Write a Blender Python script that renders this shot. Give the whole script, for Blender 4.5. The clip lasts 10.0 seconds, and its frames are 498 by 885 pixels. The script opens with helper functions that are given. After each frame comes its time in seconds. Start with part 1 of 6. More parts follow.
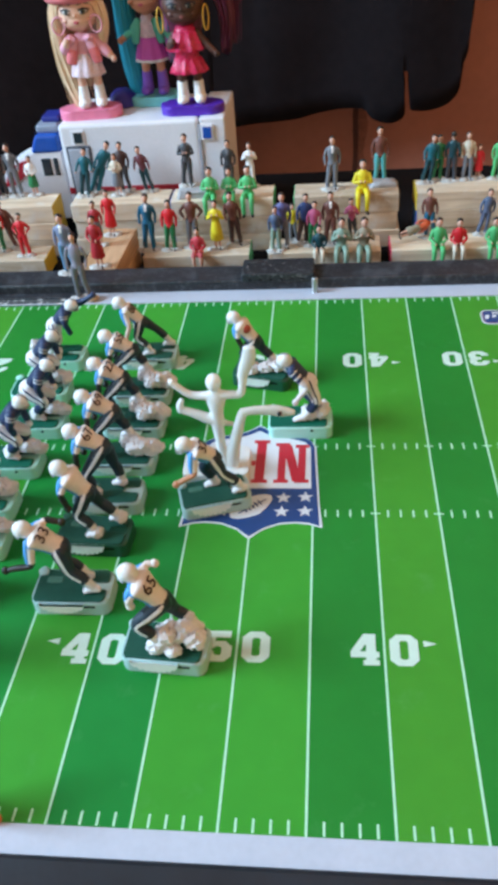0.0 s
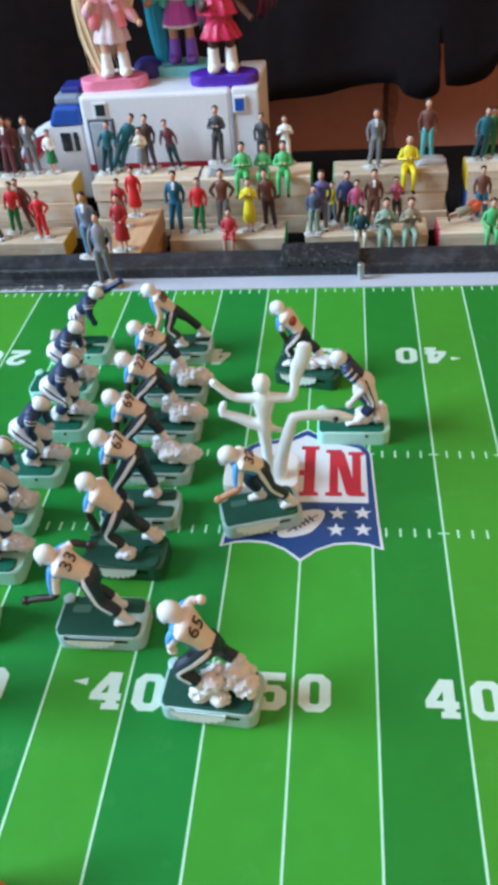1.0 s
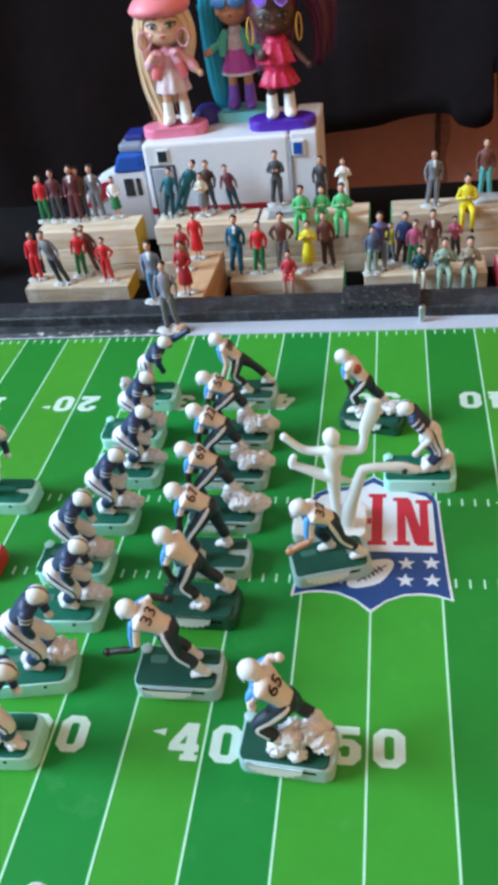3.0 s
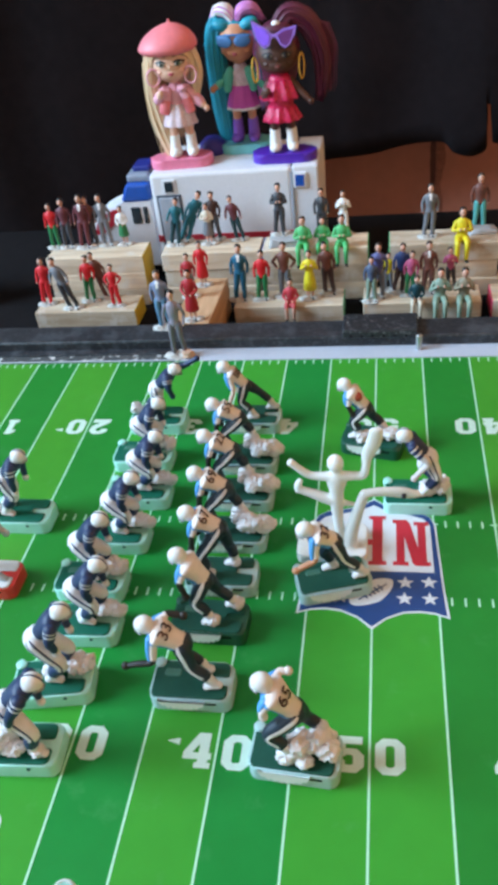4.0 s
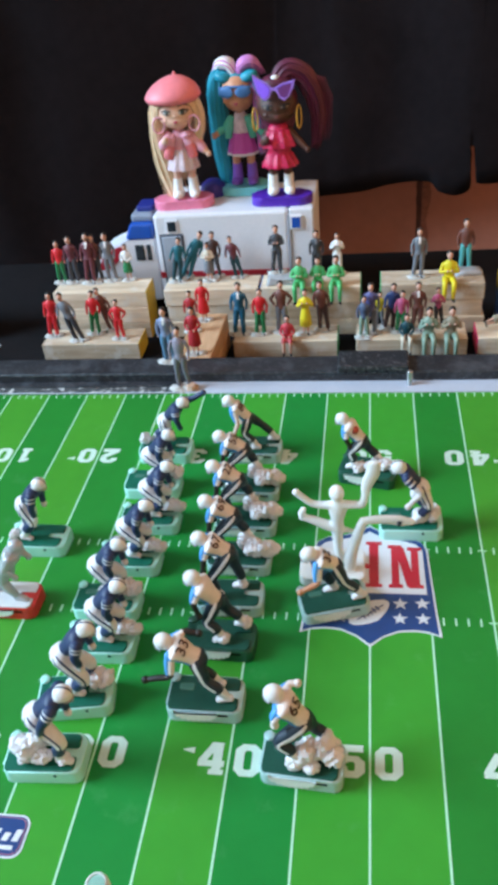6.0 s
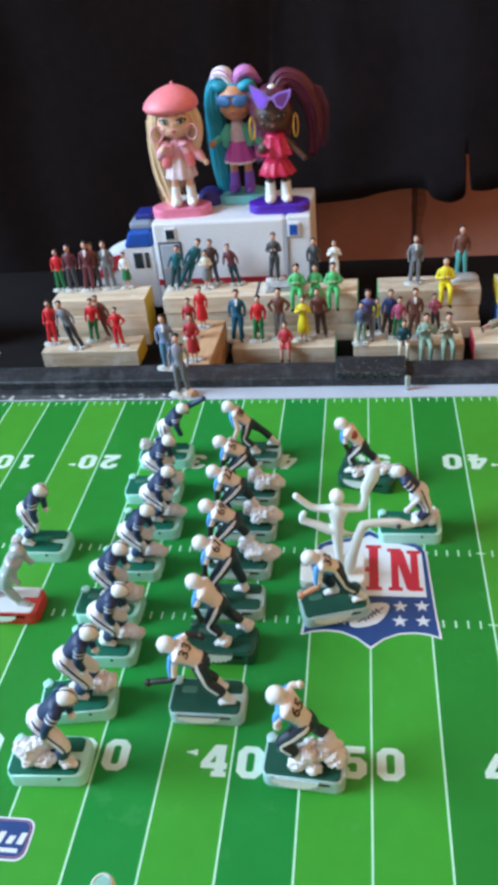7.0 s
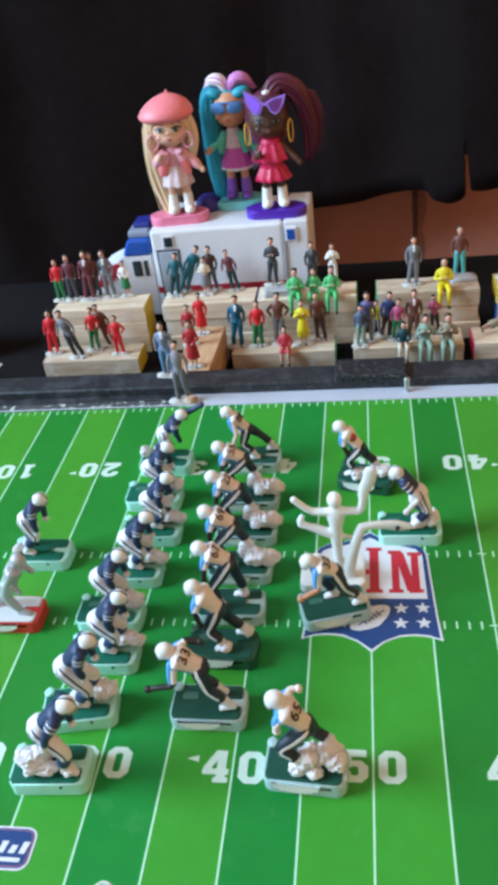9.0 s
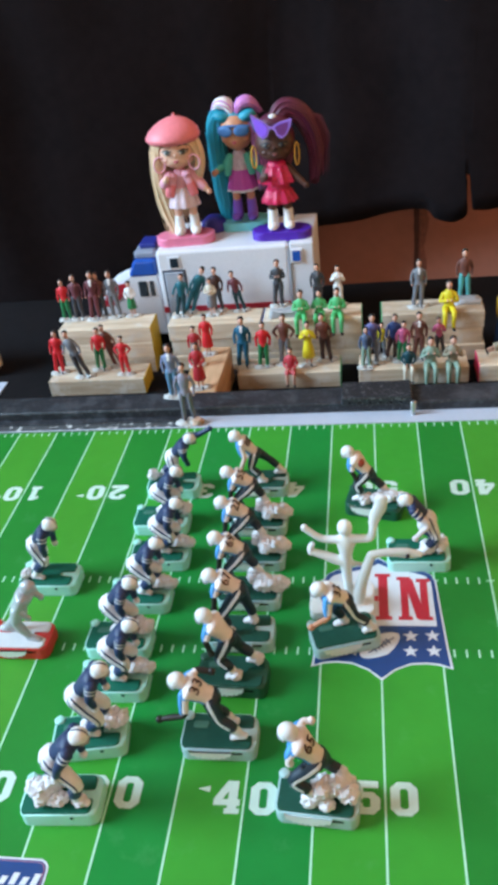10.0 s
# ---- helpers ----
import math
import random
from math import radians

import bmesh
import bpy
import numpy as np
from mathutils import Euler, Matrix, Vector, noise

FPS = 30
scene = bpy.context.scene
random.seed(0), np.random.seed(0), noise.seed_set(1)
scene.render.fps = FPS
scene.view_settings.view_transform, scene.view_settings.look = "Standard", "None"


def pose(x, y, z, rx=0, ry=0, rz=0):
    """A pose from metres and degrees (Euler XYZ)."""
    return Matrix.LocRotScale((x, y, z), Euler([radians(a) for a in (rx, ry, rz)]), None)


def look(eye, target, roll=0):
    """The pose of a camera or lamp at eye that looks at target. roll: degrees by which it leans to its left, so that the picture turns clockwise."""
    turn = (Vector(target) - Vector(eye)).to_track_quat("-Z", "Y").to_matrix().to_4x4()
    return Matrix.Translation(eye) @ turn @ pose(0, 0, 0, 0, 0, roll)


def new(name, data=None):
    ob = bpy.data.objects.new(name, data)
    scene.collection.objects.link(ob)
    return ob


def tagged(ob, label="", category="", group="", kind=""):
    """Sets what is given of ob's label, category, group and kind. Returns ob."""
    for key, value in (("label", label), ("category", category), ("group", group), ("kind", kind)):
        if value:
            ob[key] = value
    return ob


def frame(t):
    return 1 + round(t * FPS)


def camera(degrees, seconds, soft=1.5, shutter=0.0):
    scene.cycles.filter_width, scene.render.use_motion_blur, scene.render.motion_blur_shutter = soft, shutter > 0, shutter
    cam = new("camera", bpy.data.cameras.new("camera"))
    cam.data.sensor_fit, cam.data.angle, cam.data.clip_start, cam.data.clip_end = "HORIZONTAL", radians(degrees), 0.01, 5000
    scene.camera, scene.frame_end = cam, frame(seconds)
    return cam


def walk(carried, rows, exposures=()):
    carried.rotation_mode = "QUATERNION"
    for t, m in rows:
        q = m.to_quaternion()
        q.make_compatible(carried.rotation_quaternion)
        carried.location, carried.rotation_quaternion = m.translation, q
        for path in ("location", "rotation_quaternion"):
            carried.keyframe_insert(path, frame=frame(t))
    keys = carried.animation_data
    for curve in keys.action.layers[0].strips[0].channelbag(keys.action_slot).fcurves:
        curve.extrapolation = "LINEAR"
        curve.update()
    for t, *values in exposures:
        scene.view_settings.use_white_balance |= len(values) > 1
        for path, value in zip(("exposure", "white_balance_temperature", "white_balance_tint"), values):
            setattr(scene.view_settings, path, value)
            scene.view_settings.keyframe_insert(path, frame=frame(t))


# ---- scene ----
cam = camera(35.23, 10.0, soft=4.8)
PATH = [
    (0, (0.03537, -0.28062, 0.24587), (-0.17122, 1.25886, -1.01403), -5.034),
    (0.5, (0.03032, -0.26294, 0.24130), (-0.18478, 1.27526, -1.01872), -5.450),
    (1, (0.01541, -0.24396, 0.22833), (-0.21917, 1.26716, -1.06066), -5.315),
    (1.5, (0.00178, -0.23017, 0.22084), (-0.27201, 1.26579, -1.07806), -5.920),
    (2, (0.00365, -0.23072, 0.22977), (-0.30538, 1.28262, -1.04079), -6.942),
    (3.5, (0.00831, -0.24929, 0.25090), (-0.35379, 1.28656, -0.97794), -8.350),
    (4, (0.00497, -0.25482, 0.26012), (-0.33534, 1.29795, -0.95359), -7.455),
    (4.5, (0.00210, -0.26163, 0.26644), (-0.30383, 1.29027, -0.95750), -6.204),
    (5, (-0.00144, -0.26947, 0.27426), (-0.29180, 1.30374, -0.92604), -5.398),
    (6.5, (-0.00109, -0.27760, 0.28120), (-0.30357, 1.32143, -0.88139), -6.365),
    (7, (-0.00231, -0.27955, 0.28177), (-0.29426, 1.32692, -0.87324), -6.185),
    (7.5, (0.00252, -0.27758, 0.28141), (-0.29444, 1.32899, -0.87218), -7.255),
    (8, (-0.00280, -0.27759, 0.28409), (-0.29651, 1.32401, -0.87721), -6.556),
    (8.5, (0.00230, -0.27924, 0.28301), (-0.29682, 1.32801, -0.86906), -7.004),
    (9, (0.00352, -0.27930, 0.28103), (-0.31170, 1.33276, -0.85997), -7.847),
    (9.5, (-0.00802, -0.27245, 0.28923), (-0.31288, 1.34446, -0.84771), -6.717),
    (10, (-0.00192, -0.27666, 0.28847), (-0.31107, 1.35240, -0.82982), -7.440),
]
walk(cam, [(t, look(eye, target, roll)) for t, eye, target, roll in PATH])

# ---- light ----
world = bpy.data.worlds.new("room_air")
scene.world = world
world.use_nodes = True
world.node_tree.nodes["Background"].inputs["Color"].default_value = (0.9, 0.8, 0.7, 1)
world.node_tree.nodes["Background"].inputs["Strength"].default_value = 0.36


def area_lamp(name, eye, target, sx, sy, watts, colour):
    data = bpy.data.lights.new(name, "AREA")
    data.shape, data.size, data.size_y, data.energy, data.color = "RECTANGLE", sx, sy, watts, colour
    lamp = new(name, data)
    lamp.matrix_world = look(eye, target)
    return lamp


# daylight through the window in the side wall
area_lamp("window_daylight", (-2.16, -0.36, 1.34), (0.0, 0.05, 0.0), 1.15, 0.95, 139.0, (0.51, 0.765, 1.0))

# ---- materials ----
MATS = {}


def paint(name, colour, rough=0.5, vary=0.12, scale=60.0, bump=0.0, bump_scale=200.0, metal=0.0, spec=0.5, grain=None, coat=0.0):
    """Painted, moulded or wooden surface: a base colour with two sizes of variation and fine relief."""
    if name in MATS:
        return MATS[name]
    m = bpy.data.materials.new(name)
    m.use_nodes = True
    nt = m.node_tree
    b = nt.nodes["Principled BSDF"]
    b.inputs["Roughness"].default_value = rough
    b.inputs["Metallic"].default_value = metal
    b.inputs["Specular IOR Level"].default_value = spec
    b.inputs["Coat Weight"].default_value = coat
    tc = nt.nodes.new("ShaderNodeTexCoord")
    mp = nt.nodes.new("ShaderNodeMapping")
    mp.inputs["Scale"].default_value = grain or (1, 1, 1)
    nt.links.new(tc.outputs["Object"], mp.inputs["Vector"])
    n1 = nt.nodes.new("ShaderNodeTexNoise")
    n1.inputs["Scale"].default_value = scale
    n1.inputs["Detail"].default_value = 3
    n2 = nt.nodes.new("ShaderNodeTexNoise")
    n2.inputs["Scale"].default_value = scale * 7
    n2.inputs["Detail"].default_value = 4
    for n in (n1, n2):
        nt.links.new(mp.outputs["Vector"], n.inputs["Vector"])
    add = nt.nodes.new("ShaderNodeMath")
    add.operation = "ADD"
    nt.links.new(n1.outputs["Fac"], add.inputs[0])
    nt.links.new(n2.outputs["Fac"], add.inputs[1])
    ramp = nt.nodes.new("ShaderNodeMapRange")
    ramp.inputs["From Min"].default_value, ramp.inputs["From Max"].default_value = 0.6, 1.4
    ramp.inputs["To Min"].default_value, ramp.inputs["To Max"].default_value = 1 - vary, 1 + vary
    nt.links.new(add.outputs[0], ramp.inputs["Value"])
    mul = nt.nodes.new("ShaderNodeVectorMath")
    mul.operation = "SCALE"
    mul.inputs[0].default_value = colour
    nt.links.new(ramp.outputs["Result"], mul.inputs["Scale"])
    nt.links.new(mul.outputs["Vector"], b.inputs["Base Color"])
    rr = nt.nodes.new("ShaderNodeMapRange")
    rr.inputs["To Min"].default_value, rr.inputs["To Max"].default_value = max(0.05, rough - 0.1), min(1, rough + 0.1)
    nt.links.new(n1.outputs["Fac"], rr.inputs["Value"])
    nt.links.new(rr.outputs["Result"], b.inputs["Roughness"])
    if bump:
        n3 = nt.nodes.new("ShaderNodeTexNoise")
        n3.inputs["Scale"].default_value = bump_scale
        n3.inputs["Detail"].default_value = 4
        nt.links.new(mp.outputs["Vector"], n3.inputs["Vector"])
        bp = nt.nodes.new("ShaderNodeBump")
        bp.inputs["Strength"].default_value = bump
        bp.inputs["Distance"].default_value = 0.0006
        nt.links.new(n3.outputs["Fac"], bp.inputs["Height"])
        nt.links.new(bp.outputs["Normal"], b.inputs["Normal"])
    MATS[name] = m
    return m


def srgb(r, g, b):
    """Linear colour from an 8-bit display colour."""
    return tuple((v / 255 / 12.92) if v < 11 else ((v / 255 + 0.055) / 1.055) ** 2.4 for v in (r, g, b))


def tint(r, g, b, rough=0.5):
    return paint("paint_%d_%d_%d" % (r, g, b), srgb(r, g, b), rough, 0.10, 250.0, 0.15, 900.0)


def speckled(name, colour, flecks, amount, scale, rough):
    """Dark plastic with pale dust flecks."""
    m = paint(name, colour, rough, 0.25, 40.0, 0.35, 500.0)
    nt = m.node_tree
    b = nt.nodes["Principled BSDF"]
    old = b.inputs["Base Color"].links[0].from_socket
    tc = nt.nodes.new("ShaderNodeTexCoord")
    n = nt.nodes.new("ShaderNodeTexNoise")
    n.inputs["Scale"].default_value, n.inputs["Detail"].default_value = scale, 6
    nt.links.new(tc.outputs["Object"], n.inputs["Vector"])
    r = nt.nodes.new("ShaderNodeMapRange")
    r.inputs["From Min"].default_value, r.inputs["From Max"].default_value = amount, amount + 0.07
    nt.links.new(n.outputs["Fac"], r.inputs["Value"])
    mix = nt.nodes.new("ShaderNodeMix")
    mix.data_type = "RGBA"
    mix.inputs["B"].default_value = (*flecks, 1)
    nt.links.new(r.outputs["Result"], mix.inputs["Factor"])
    nt.links.new(old, mix.inputs["A"])
    nt.links.new(mix.outputs["Result"], b.inputs["Base Color"])
    return m


def wood(name, colour, dark):
    """Pale planed timber with long grain along x."""
    m = bpy.data.materials.new(name)
    m.use_nodes = True
    nt = m.node_tree
    b = nt.nodes["Principled BSDF"]
    tc = nt.nodes.new("ShaderNodeTexCoord")
    info = nt.nodes.new("ShaderNodeObjectInfo")
    off = nt.nodes.new("ShaderNodeVectorMath")
    off.operation = "ADD"
    nt.links.new(tc.outputs["Object"], off.inputs[0])
    nt.links.new(info.outputs["Random"], off.inputs[1])
    mp = nt.nodes.new("ShaderNodeMapping")
    mp.inputs["Scale"].default_value = (0.09, 1, 1)
    nt.links.new(off.outputs["Vector"], mp.inputs["Vector"])
    n = nt.nodes.new("ShaderNodeTexNoise")
    n.inputs["Scale"].default_value, n.inputs["Detail"].default_value, n.inputs["Distortion"].default_value = 260.0, 5, 0.6
    w = nt.nodes.new("ShaderNodeTexNoise")
    w.inputs["Scale"].default_value, w.inputs["Detail"].default_value = 70.0, 2
    for k in (n, w):
        nt.links.new(mp.outputs["Vector"], k.inputs["Vector"])
    add = nt.nodes.new("ShaderNodeMath")
    add.operation = "ADD"
    nt.links.new(n.outputs["Fac"], add.inputs[0])
    nt.links.new(w.outputs["Fac"], add.inputs[1])
    ramp = nt.nodes.new("ShaderNodeValToRGB")
    ramp.color_ramp.elements[0].position, ramp.color_ramp.elements[0].color = 0.36, (*dark, 1)
    ramp.color_ramp.elements[1].position, ramp.color_ramp.elements[1].color = 0.62, (*colour, 1)
    half = nt.nodes.new("ShaderNodeMath")
    half.operation = "MULTIPLY"
    half.inputs[1].default_value = 0.5
    nt.links.new(add.outputs[0], half.inputs[0])
    nt.links.new(half.outputs[0], ramp.inputs["Fac"])
    hv = nt.nodes.new("ShaderNodeHueSaturation")
    vr = nt.nodes.new("ShaderNodeMapRange")
    vr.inputs["To Min"].default_value, vr.inputs["To Max"].default_value = 0.8, 1.15
    nt.links.new(info.outputs["Random"], vr.inputs["Value"])
    nt.links.new(vr.outputs["Result"], hv.inputs["Value"])
    nt.links.new(ramp.outputs["Color"], hv.inputs["Color"])
    nt.links.new(hv.outputs["Color"], b.inputs["Base Color"])
    b.inputs["Roughness"].default_value = 0.65
    bp = nt.nodes.new("ShaderNodeBump")
    bp.inputs["Strength"].default_value, bp.inputs["Distance"].default_value = 0.25, 0.0004
    nt.links.new(n.outputs["Fac"], bp.inputs["Height"])
    nt.links.new(bp.outputs["Normal"], b.inputs["Normal"])
    MATS[name] = m
    return m


GREEN_LIGHT = paint("field_green_light", (0.044, 0.303, 0.029), 0.42, 0.07, 14.0, 0.05, 120.0, spec=0.22)
GREEN_DARK = paint("field_green_dark", (0.011, 0.224, 0.036), 0.42, 0.07, 14.0, 0.05, 120.0, spec=0.22)
GREEN_DEEP = paint("field_green_deep", (0.018, 0.212, 0.027), 0.42, 0.07, 14.0, 0.05, 120.0, spec=0.22)
GREEN_WARM = paint("field_green_warm", (0.055, 0.285, 0.026), 0.42, 0.07, 14.0, 0.05, 120.0, spec=0.22)


def smudge(m, colour, amount, scale, strength):
    """Faint pale scuffs on a printed surface."""
    nt = m.node_tree
    b = nt.nodes["Principled BSDF"]
    old = b.inputs["Base Color"].links[0].from_socket
    tc = nt.nodes.new("ShaderNodeTexCoord")
    n = nt.nodes.new("ShaderNodeTexNoise")
    n.inputs["Scale"].default_value, n.inputs["Detail"].default_value, n.inputs["Roughness"].default_value = scale, 5, 0.65
    nt.links.new(tc.outputs["Object"], n.inputs["Vector"])
    r = nt.nodes.new("ShaderNodeMapRange")
    r.inputs["From Min"].default_value, r.inputs["From Max"].default_value = amount, amount + 0.12
    r.inputs["To Max"].default_value = strength
    nt.links.new(n.outputs["Fac"], r.inputs["Value"])
    mix = nt.nodes.new("ShaderNodeMix")
    mix.data_type = "RGBA"
    mix.inputs["B"].default_value = (*colour, 1)
    nt.links.new(r.outputs["Result"], mix.inputs["Factor"])
    nt.links.new(old, mix.inputs["A"])
    nt.links.new(mix.outputs["Result"], b.inputs["Base Color"])


for m in (GREEN_LIGHT, GREEN_DARK, GREEN_DEEP, GREEN_WARM):
    smudge(m, (0.20, 0.50, 0.24), 0.60, 52.0, 0.10)
    smudge(m, (0.45, 0.66, 0.45), 0.71, 260.0, 0.28)
LINE_WHITE = paint("printed_line", (0.46, 0.79, 0.56), 0.35, 0.06, 200.0)
PRINT_WHITE = paint("printed_white", (0.60, 0.76, 0.66), 0.35, 0.06, 200.0)
STRIP_WHITE = paint("board_white", (0.50, 0.53, 0.62), 0.4, 0.06, 60.0, 0.1, 300.0)
SHIELD_BLUE = paint("printed_blue", (0.013, 0.055, 0.205), 0.33, 0.08, 150.0)
SHIELD_RED = paint("printed_red", (0.55, 0.02, 0.04), 0.33, 0.08, 150.0)
SHIELD_WHITE = paint("printed_shield_white", (0.72, 0.74, 0.78), 0.33, 0.05, 150.0)
BLACK_RAIL = speckled("dusty_black_plastic", (0.017, 0.018, 0.023), (0.055, 0.055, 0.062), 0.57, 420.0, 0.5)
SWITCH_BLACK = speckled("worn_black_plastic", (0.016, 0.017, 0.021), (0.12, 0.12, 0.13), 0.57, 420.0, 0.5)
NEAR_RAIL = paint("black_plastic", (0.012, 0.015, 0.022), 0.45, 0.25, 40.0, 0.2, 300.0)
GREY_STRIP = speckled("worn_grey_edge", (0.06, 0.064, 0.068), (0.55, 0.55, 0.54), 0.57, 210.0, 0.6)
smudge(BLACK_RAIL, (0.075, 0.080, 0.092), 0.50, 85.0, 0.55)
smudge(BLACK_RAIL, (0.11, 0.115, 0.125), 0.60, 240.0, 0.6)
CLOTH = paint("black_cloth", (0.0122, 0.0088, 0.0100), 0.95, 0.3, 12.0, 0.3, 350.0, spec=0.1)
TABLE_CLOTH = paint("black_table_cover", (0.009, 0.0075, 0.0085), 0.9, 0.3, 12.0, 0.2, 350.0, spec=0.1)
CARDBOARD = paint("brown_cardboard", (0.44, 0.170, 0.112), 0.85, 0.10, 10.0, 0.2, 120.0)
PINE = wood("pale_pine", (0.83, 0.67, 0.50), (0.54, 0.38, 0.25))
ORANGE_PINE = wood("orange_pine", (0.70, 0.42, 0.24), (0.50, 0.27, 0.13))
smudge(PINE, (0.70, 0.64, 0.58), 0.52, 75.0, 0.55)
WALL_PAINT = paint("warm_wall_paint", (0.68, 0.56, 0.47), 0.9, 0.06, 3.0)
# unseen east wall, coloured orange to bounce warm fill onto shaded sides
EAST_BOUNCE = paint("orange_bounce_paint", (0.88, 0.37, 0.13), 0.85, 0.06, 3.0)
CEILING_PAINT = paint("ceiling_paint", (0.72, 0.64, 0.56), 0.9, 0.05, 3.0)
FLOOR_WOOD = paint("brown_floor", (0.14, 0.08, 0.045), 0.6, 0.2, 4.0)
WHITE_PLASTIC = paint("white_plastic", (0.76, 0.76, 0.74), 0.45, 0.06, 120.0)
VAN_WHITE = paint("van_white_plastic", (0.76, 0.74, 0.78), 0.38, 0.05, 60.0)
soft_node = WHITE_PLASTIC.node_tree.nodes["Principled BSDF"]
soft_node.inputs["Subsurface Weight"].default_value = 0.6
soft_node.inputs["Subsurface Scale"].default_value = 0.006
soft_node.inputs["Subsurface Radius"].default_value = (1.0, 0.9, 0.8)
STEEL = paint("steel_pin", (0.55, 0.55, 0.56), 0.35, 0.1, 300.0, metal=0.9)

# ---- mesh helpers ----


def mesh_object(name, bm, mats, parent=None, smooth=False):
    me = bpy.data.meshes.new(name)
    bmesh.ops.recalc_face_normals(bm, faces=bm.faces)
    bm.to_mesh(me)
    bm.free()
    for m in mats:
        me.materials.append(m)
    if smooth:
        me.polygons.foreach_set("use_smooth", [True] * len(me.polygons))
        me.set_sharp_from_angle(angle=radians(52))
    ob = new(name, me)
    if parent:
        ob.parent = parent
    return ob


def part(name, bm, material, parent, label="", smooth=False):
    ob = mesh_object(name, bm, [material], parent, smooth)
    if label:
        ob["label"] = label
    return ob


def empty(name, m=None):
    ob = new(name)
    ob.empty_display_size = 0.01
    if m:
        ob.matrix_basis = m
    return ob


def box_bm(x0, x1, y0, y1, z0, z1, bevel=0.0, bm=None, seg=2):
    bm = bm or bmesh.new()
    r = bmesh.ops.create_cube(bm, size=1.0)
    bmesh.ops.scale(bm, vec=(x1 - x0, y1 - y0, z1 - z0), verts=r["verts"])
    bmesh.ops.translate(bm, vec=((x0 + x1) / 2, (y0 + y1) / 2, (z0 + z1) / 2), verts=r["verts"])
    if bevel:
        edges = list({e for v in r["verts"] for e in v.link_edges})
        bmesh.ops.bevel(bm, geom=edges, offset=bevel, segments=seg, affect="EDGES", profile=0.5)
    return bm


def prism_bm(points, z0, z1, bm=None, mi=0):
    """A flat outline raised from z0 to z1."""
    bm = bm or bmesh.new()
    low = [bm.verts.new((x, y, z0)) for x, y in points]
    top = [bm.verts.new((x, y, z1)) for x, y in points]
    n = len(points)
    faces = [bm.faces.new(top), bm.faces.new(list(reversed(low)))]
    faces += [bm.faces.new((low[i], low[(i + 1) % n], top[(i + 1) % n], top[i])) for i in range(n)]
    for fc in faces:
        fc.material_index = mi
    return bm


def rounded(w, d, r, n=5, cx=0.0, cy=0.0):
    """Outline of a rounded rectangle."""
    pts = []
    for sx, sy, a0 in ((1, 1, 0), (-1, 1, 90), (-1, -1, 180), (1, -1, 270)):
        for i in range(n + 1):
            a = radians(a0 + 90 * i / n)
            pts.append((cx + sx * (w / 2 - r) + r * math.cos(a), cy + sy * (d / 2 - r) + r * math.sin(a)))
    return pts


def bevel_top(bm, z, offset, seg=2):
    edges = [e for e in bm.edges if all(abs(v.co.z - z) < 1e-6 for v in e.verts)]
    bmesh.ops.bevel(bm, geom=edges, offset=offset, segments=seg, affect="EDGES", profile=0.5)
    return bm


def text_bm(text, width, height, depth, embolden=0.02):
    """Raised lettering, centred, of the given size, lying in the xy plane."""
    cu = bpy.data.curves.new("lettering", "FONT")
    cu.body, cu.align_x, cu.align_y, cu.extrude, cu.offset = text, "CENTER", "CENTER", 0.01, embolden
    cu.resolution_u = 4
    ob = new("lettering", cu)
    me = bpy.data.meshes.new_from_object(ob.evaluated_get(bpy.context.evaluated_depsgraph_get()))
    bpy.data.objects.remove(ob)
    bm = bmesh.new()
    bm.from_mesh(me)
    bpy.data.meshes.remove(me)
    xs = [v.co.x for v in bm.verts]
    ys = [v.co.y for v in bm.verts]
    cx, cy, w, h = (min(xs) + max(xs)) / 2, (min(ys) + max(ys)) / 2, max(xs) - min(xs), max(ys) - min(ys)
    for v in bm.verts:
        v.co = Vector(((v.co.x - cx) / w * width, (v.co.y - cy) / h * height, v.co.z / 0.01 * depth / 2))
    return bm


# ---- room ----
TABLE_Z = -0.030
FLOOR_Z = TABLE_Z - 0.74


def build_room():
    # out-of-view shell; the east wall stands close to throw warm light back
    x0, x1, y0, y1, z1, th = -2.2, 0.82, -1.8, 1.1, 2.9, 0.12
    tagged(mesh_object("floor", box_bm(x0, x1, y0, y1, FLOOR_Z - 0.05, FLOOR_Z), [FLOOR_WOOD]), "brown wooden floor of the room", "floor", kind="structure")
    tagged(mesh_object("ceiling", box_bm(x0, x1, y0, y1, z1, z1 + 0.05), [CEILING_PAINT]), "plain pale ceiling of the room", "ceiling", kind="structure")
    for nm, b in (("wall_north", (x0, x1, y1, y1 + th)), ("wall_south", (x0, x1, y0 - th, y0)), ("wall_east", (x1, x1 + th, y0 - th, y1 + th))):
        tagged(mesh_object(nm, box_bm(*b, FLOOR_Z - 0.05, z1 + 0.05), [EAST_BOUNCE if nm == "wall_east" else WALL_PAINT]), "unseen room wall, warm-coloured to bounce light", "wall", kind="structure")
    wy0, wy1, wz0, wz1 = -0.98, 0.26, 0.82, 1.86
    bm = box_bm(x0 - th, x0, y0 - th, wy0, FLOOR_Z - 0.05, z1 + 0.05)
    box_bm(x0 - th, x0, wy1, y1 + th, FLOOR_Z - 0.05, z1 + 0.05, bm=bm)
    box_bm(x0 - th, x0, wy0, wy1, FLOOR_Z - 0.05, wz0, bm=bm)
    box_bm(x0 - th, x0, wy0, wy1, wz1, z1 + 0.05, bm=bm)
    tagged(mesh_object("wall_west", bm, [WALL_PAINT]), "plain painted wall with a window opening", "wall", kind="structure")


build_room()


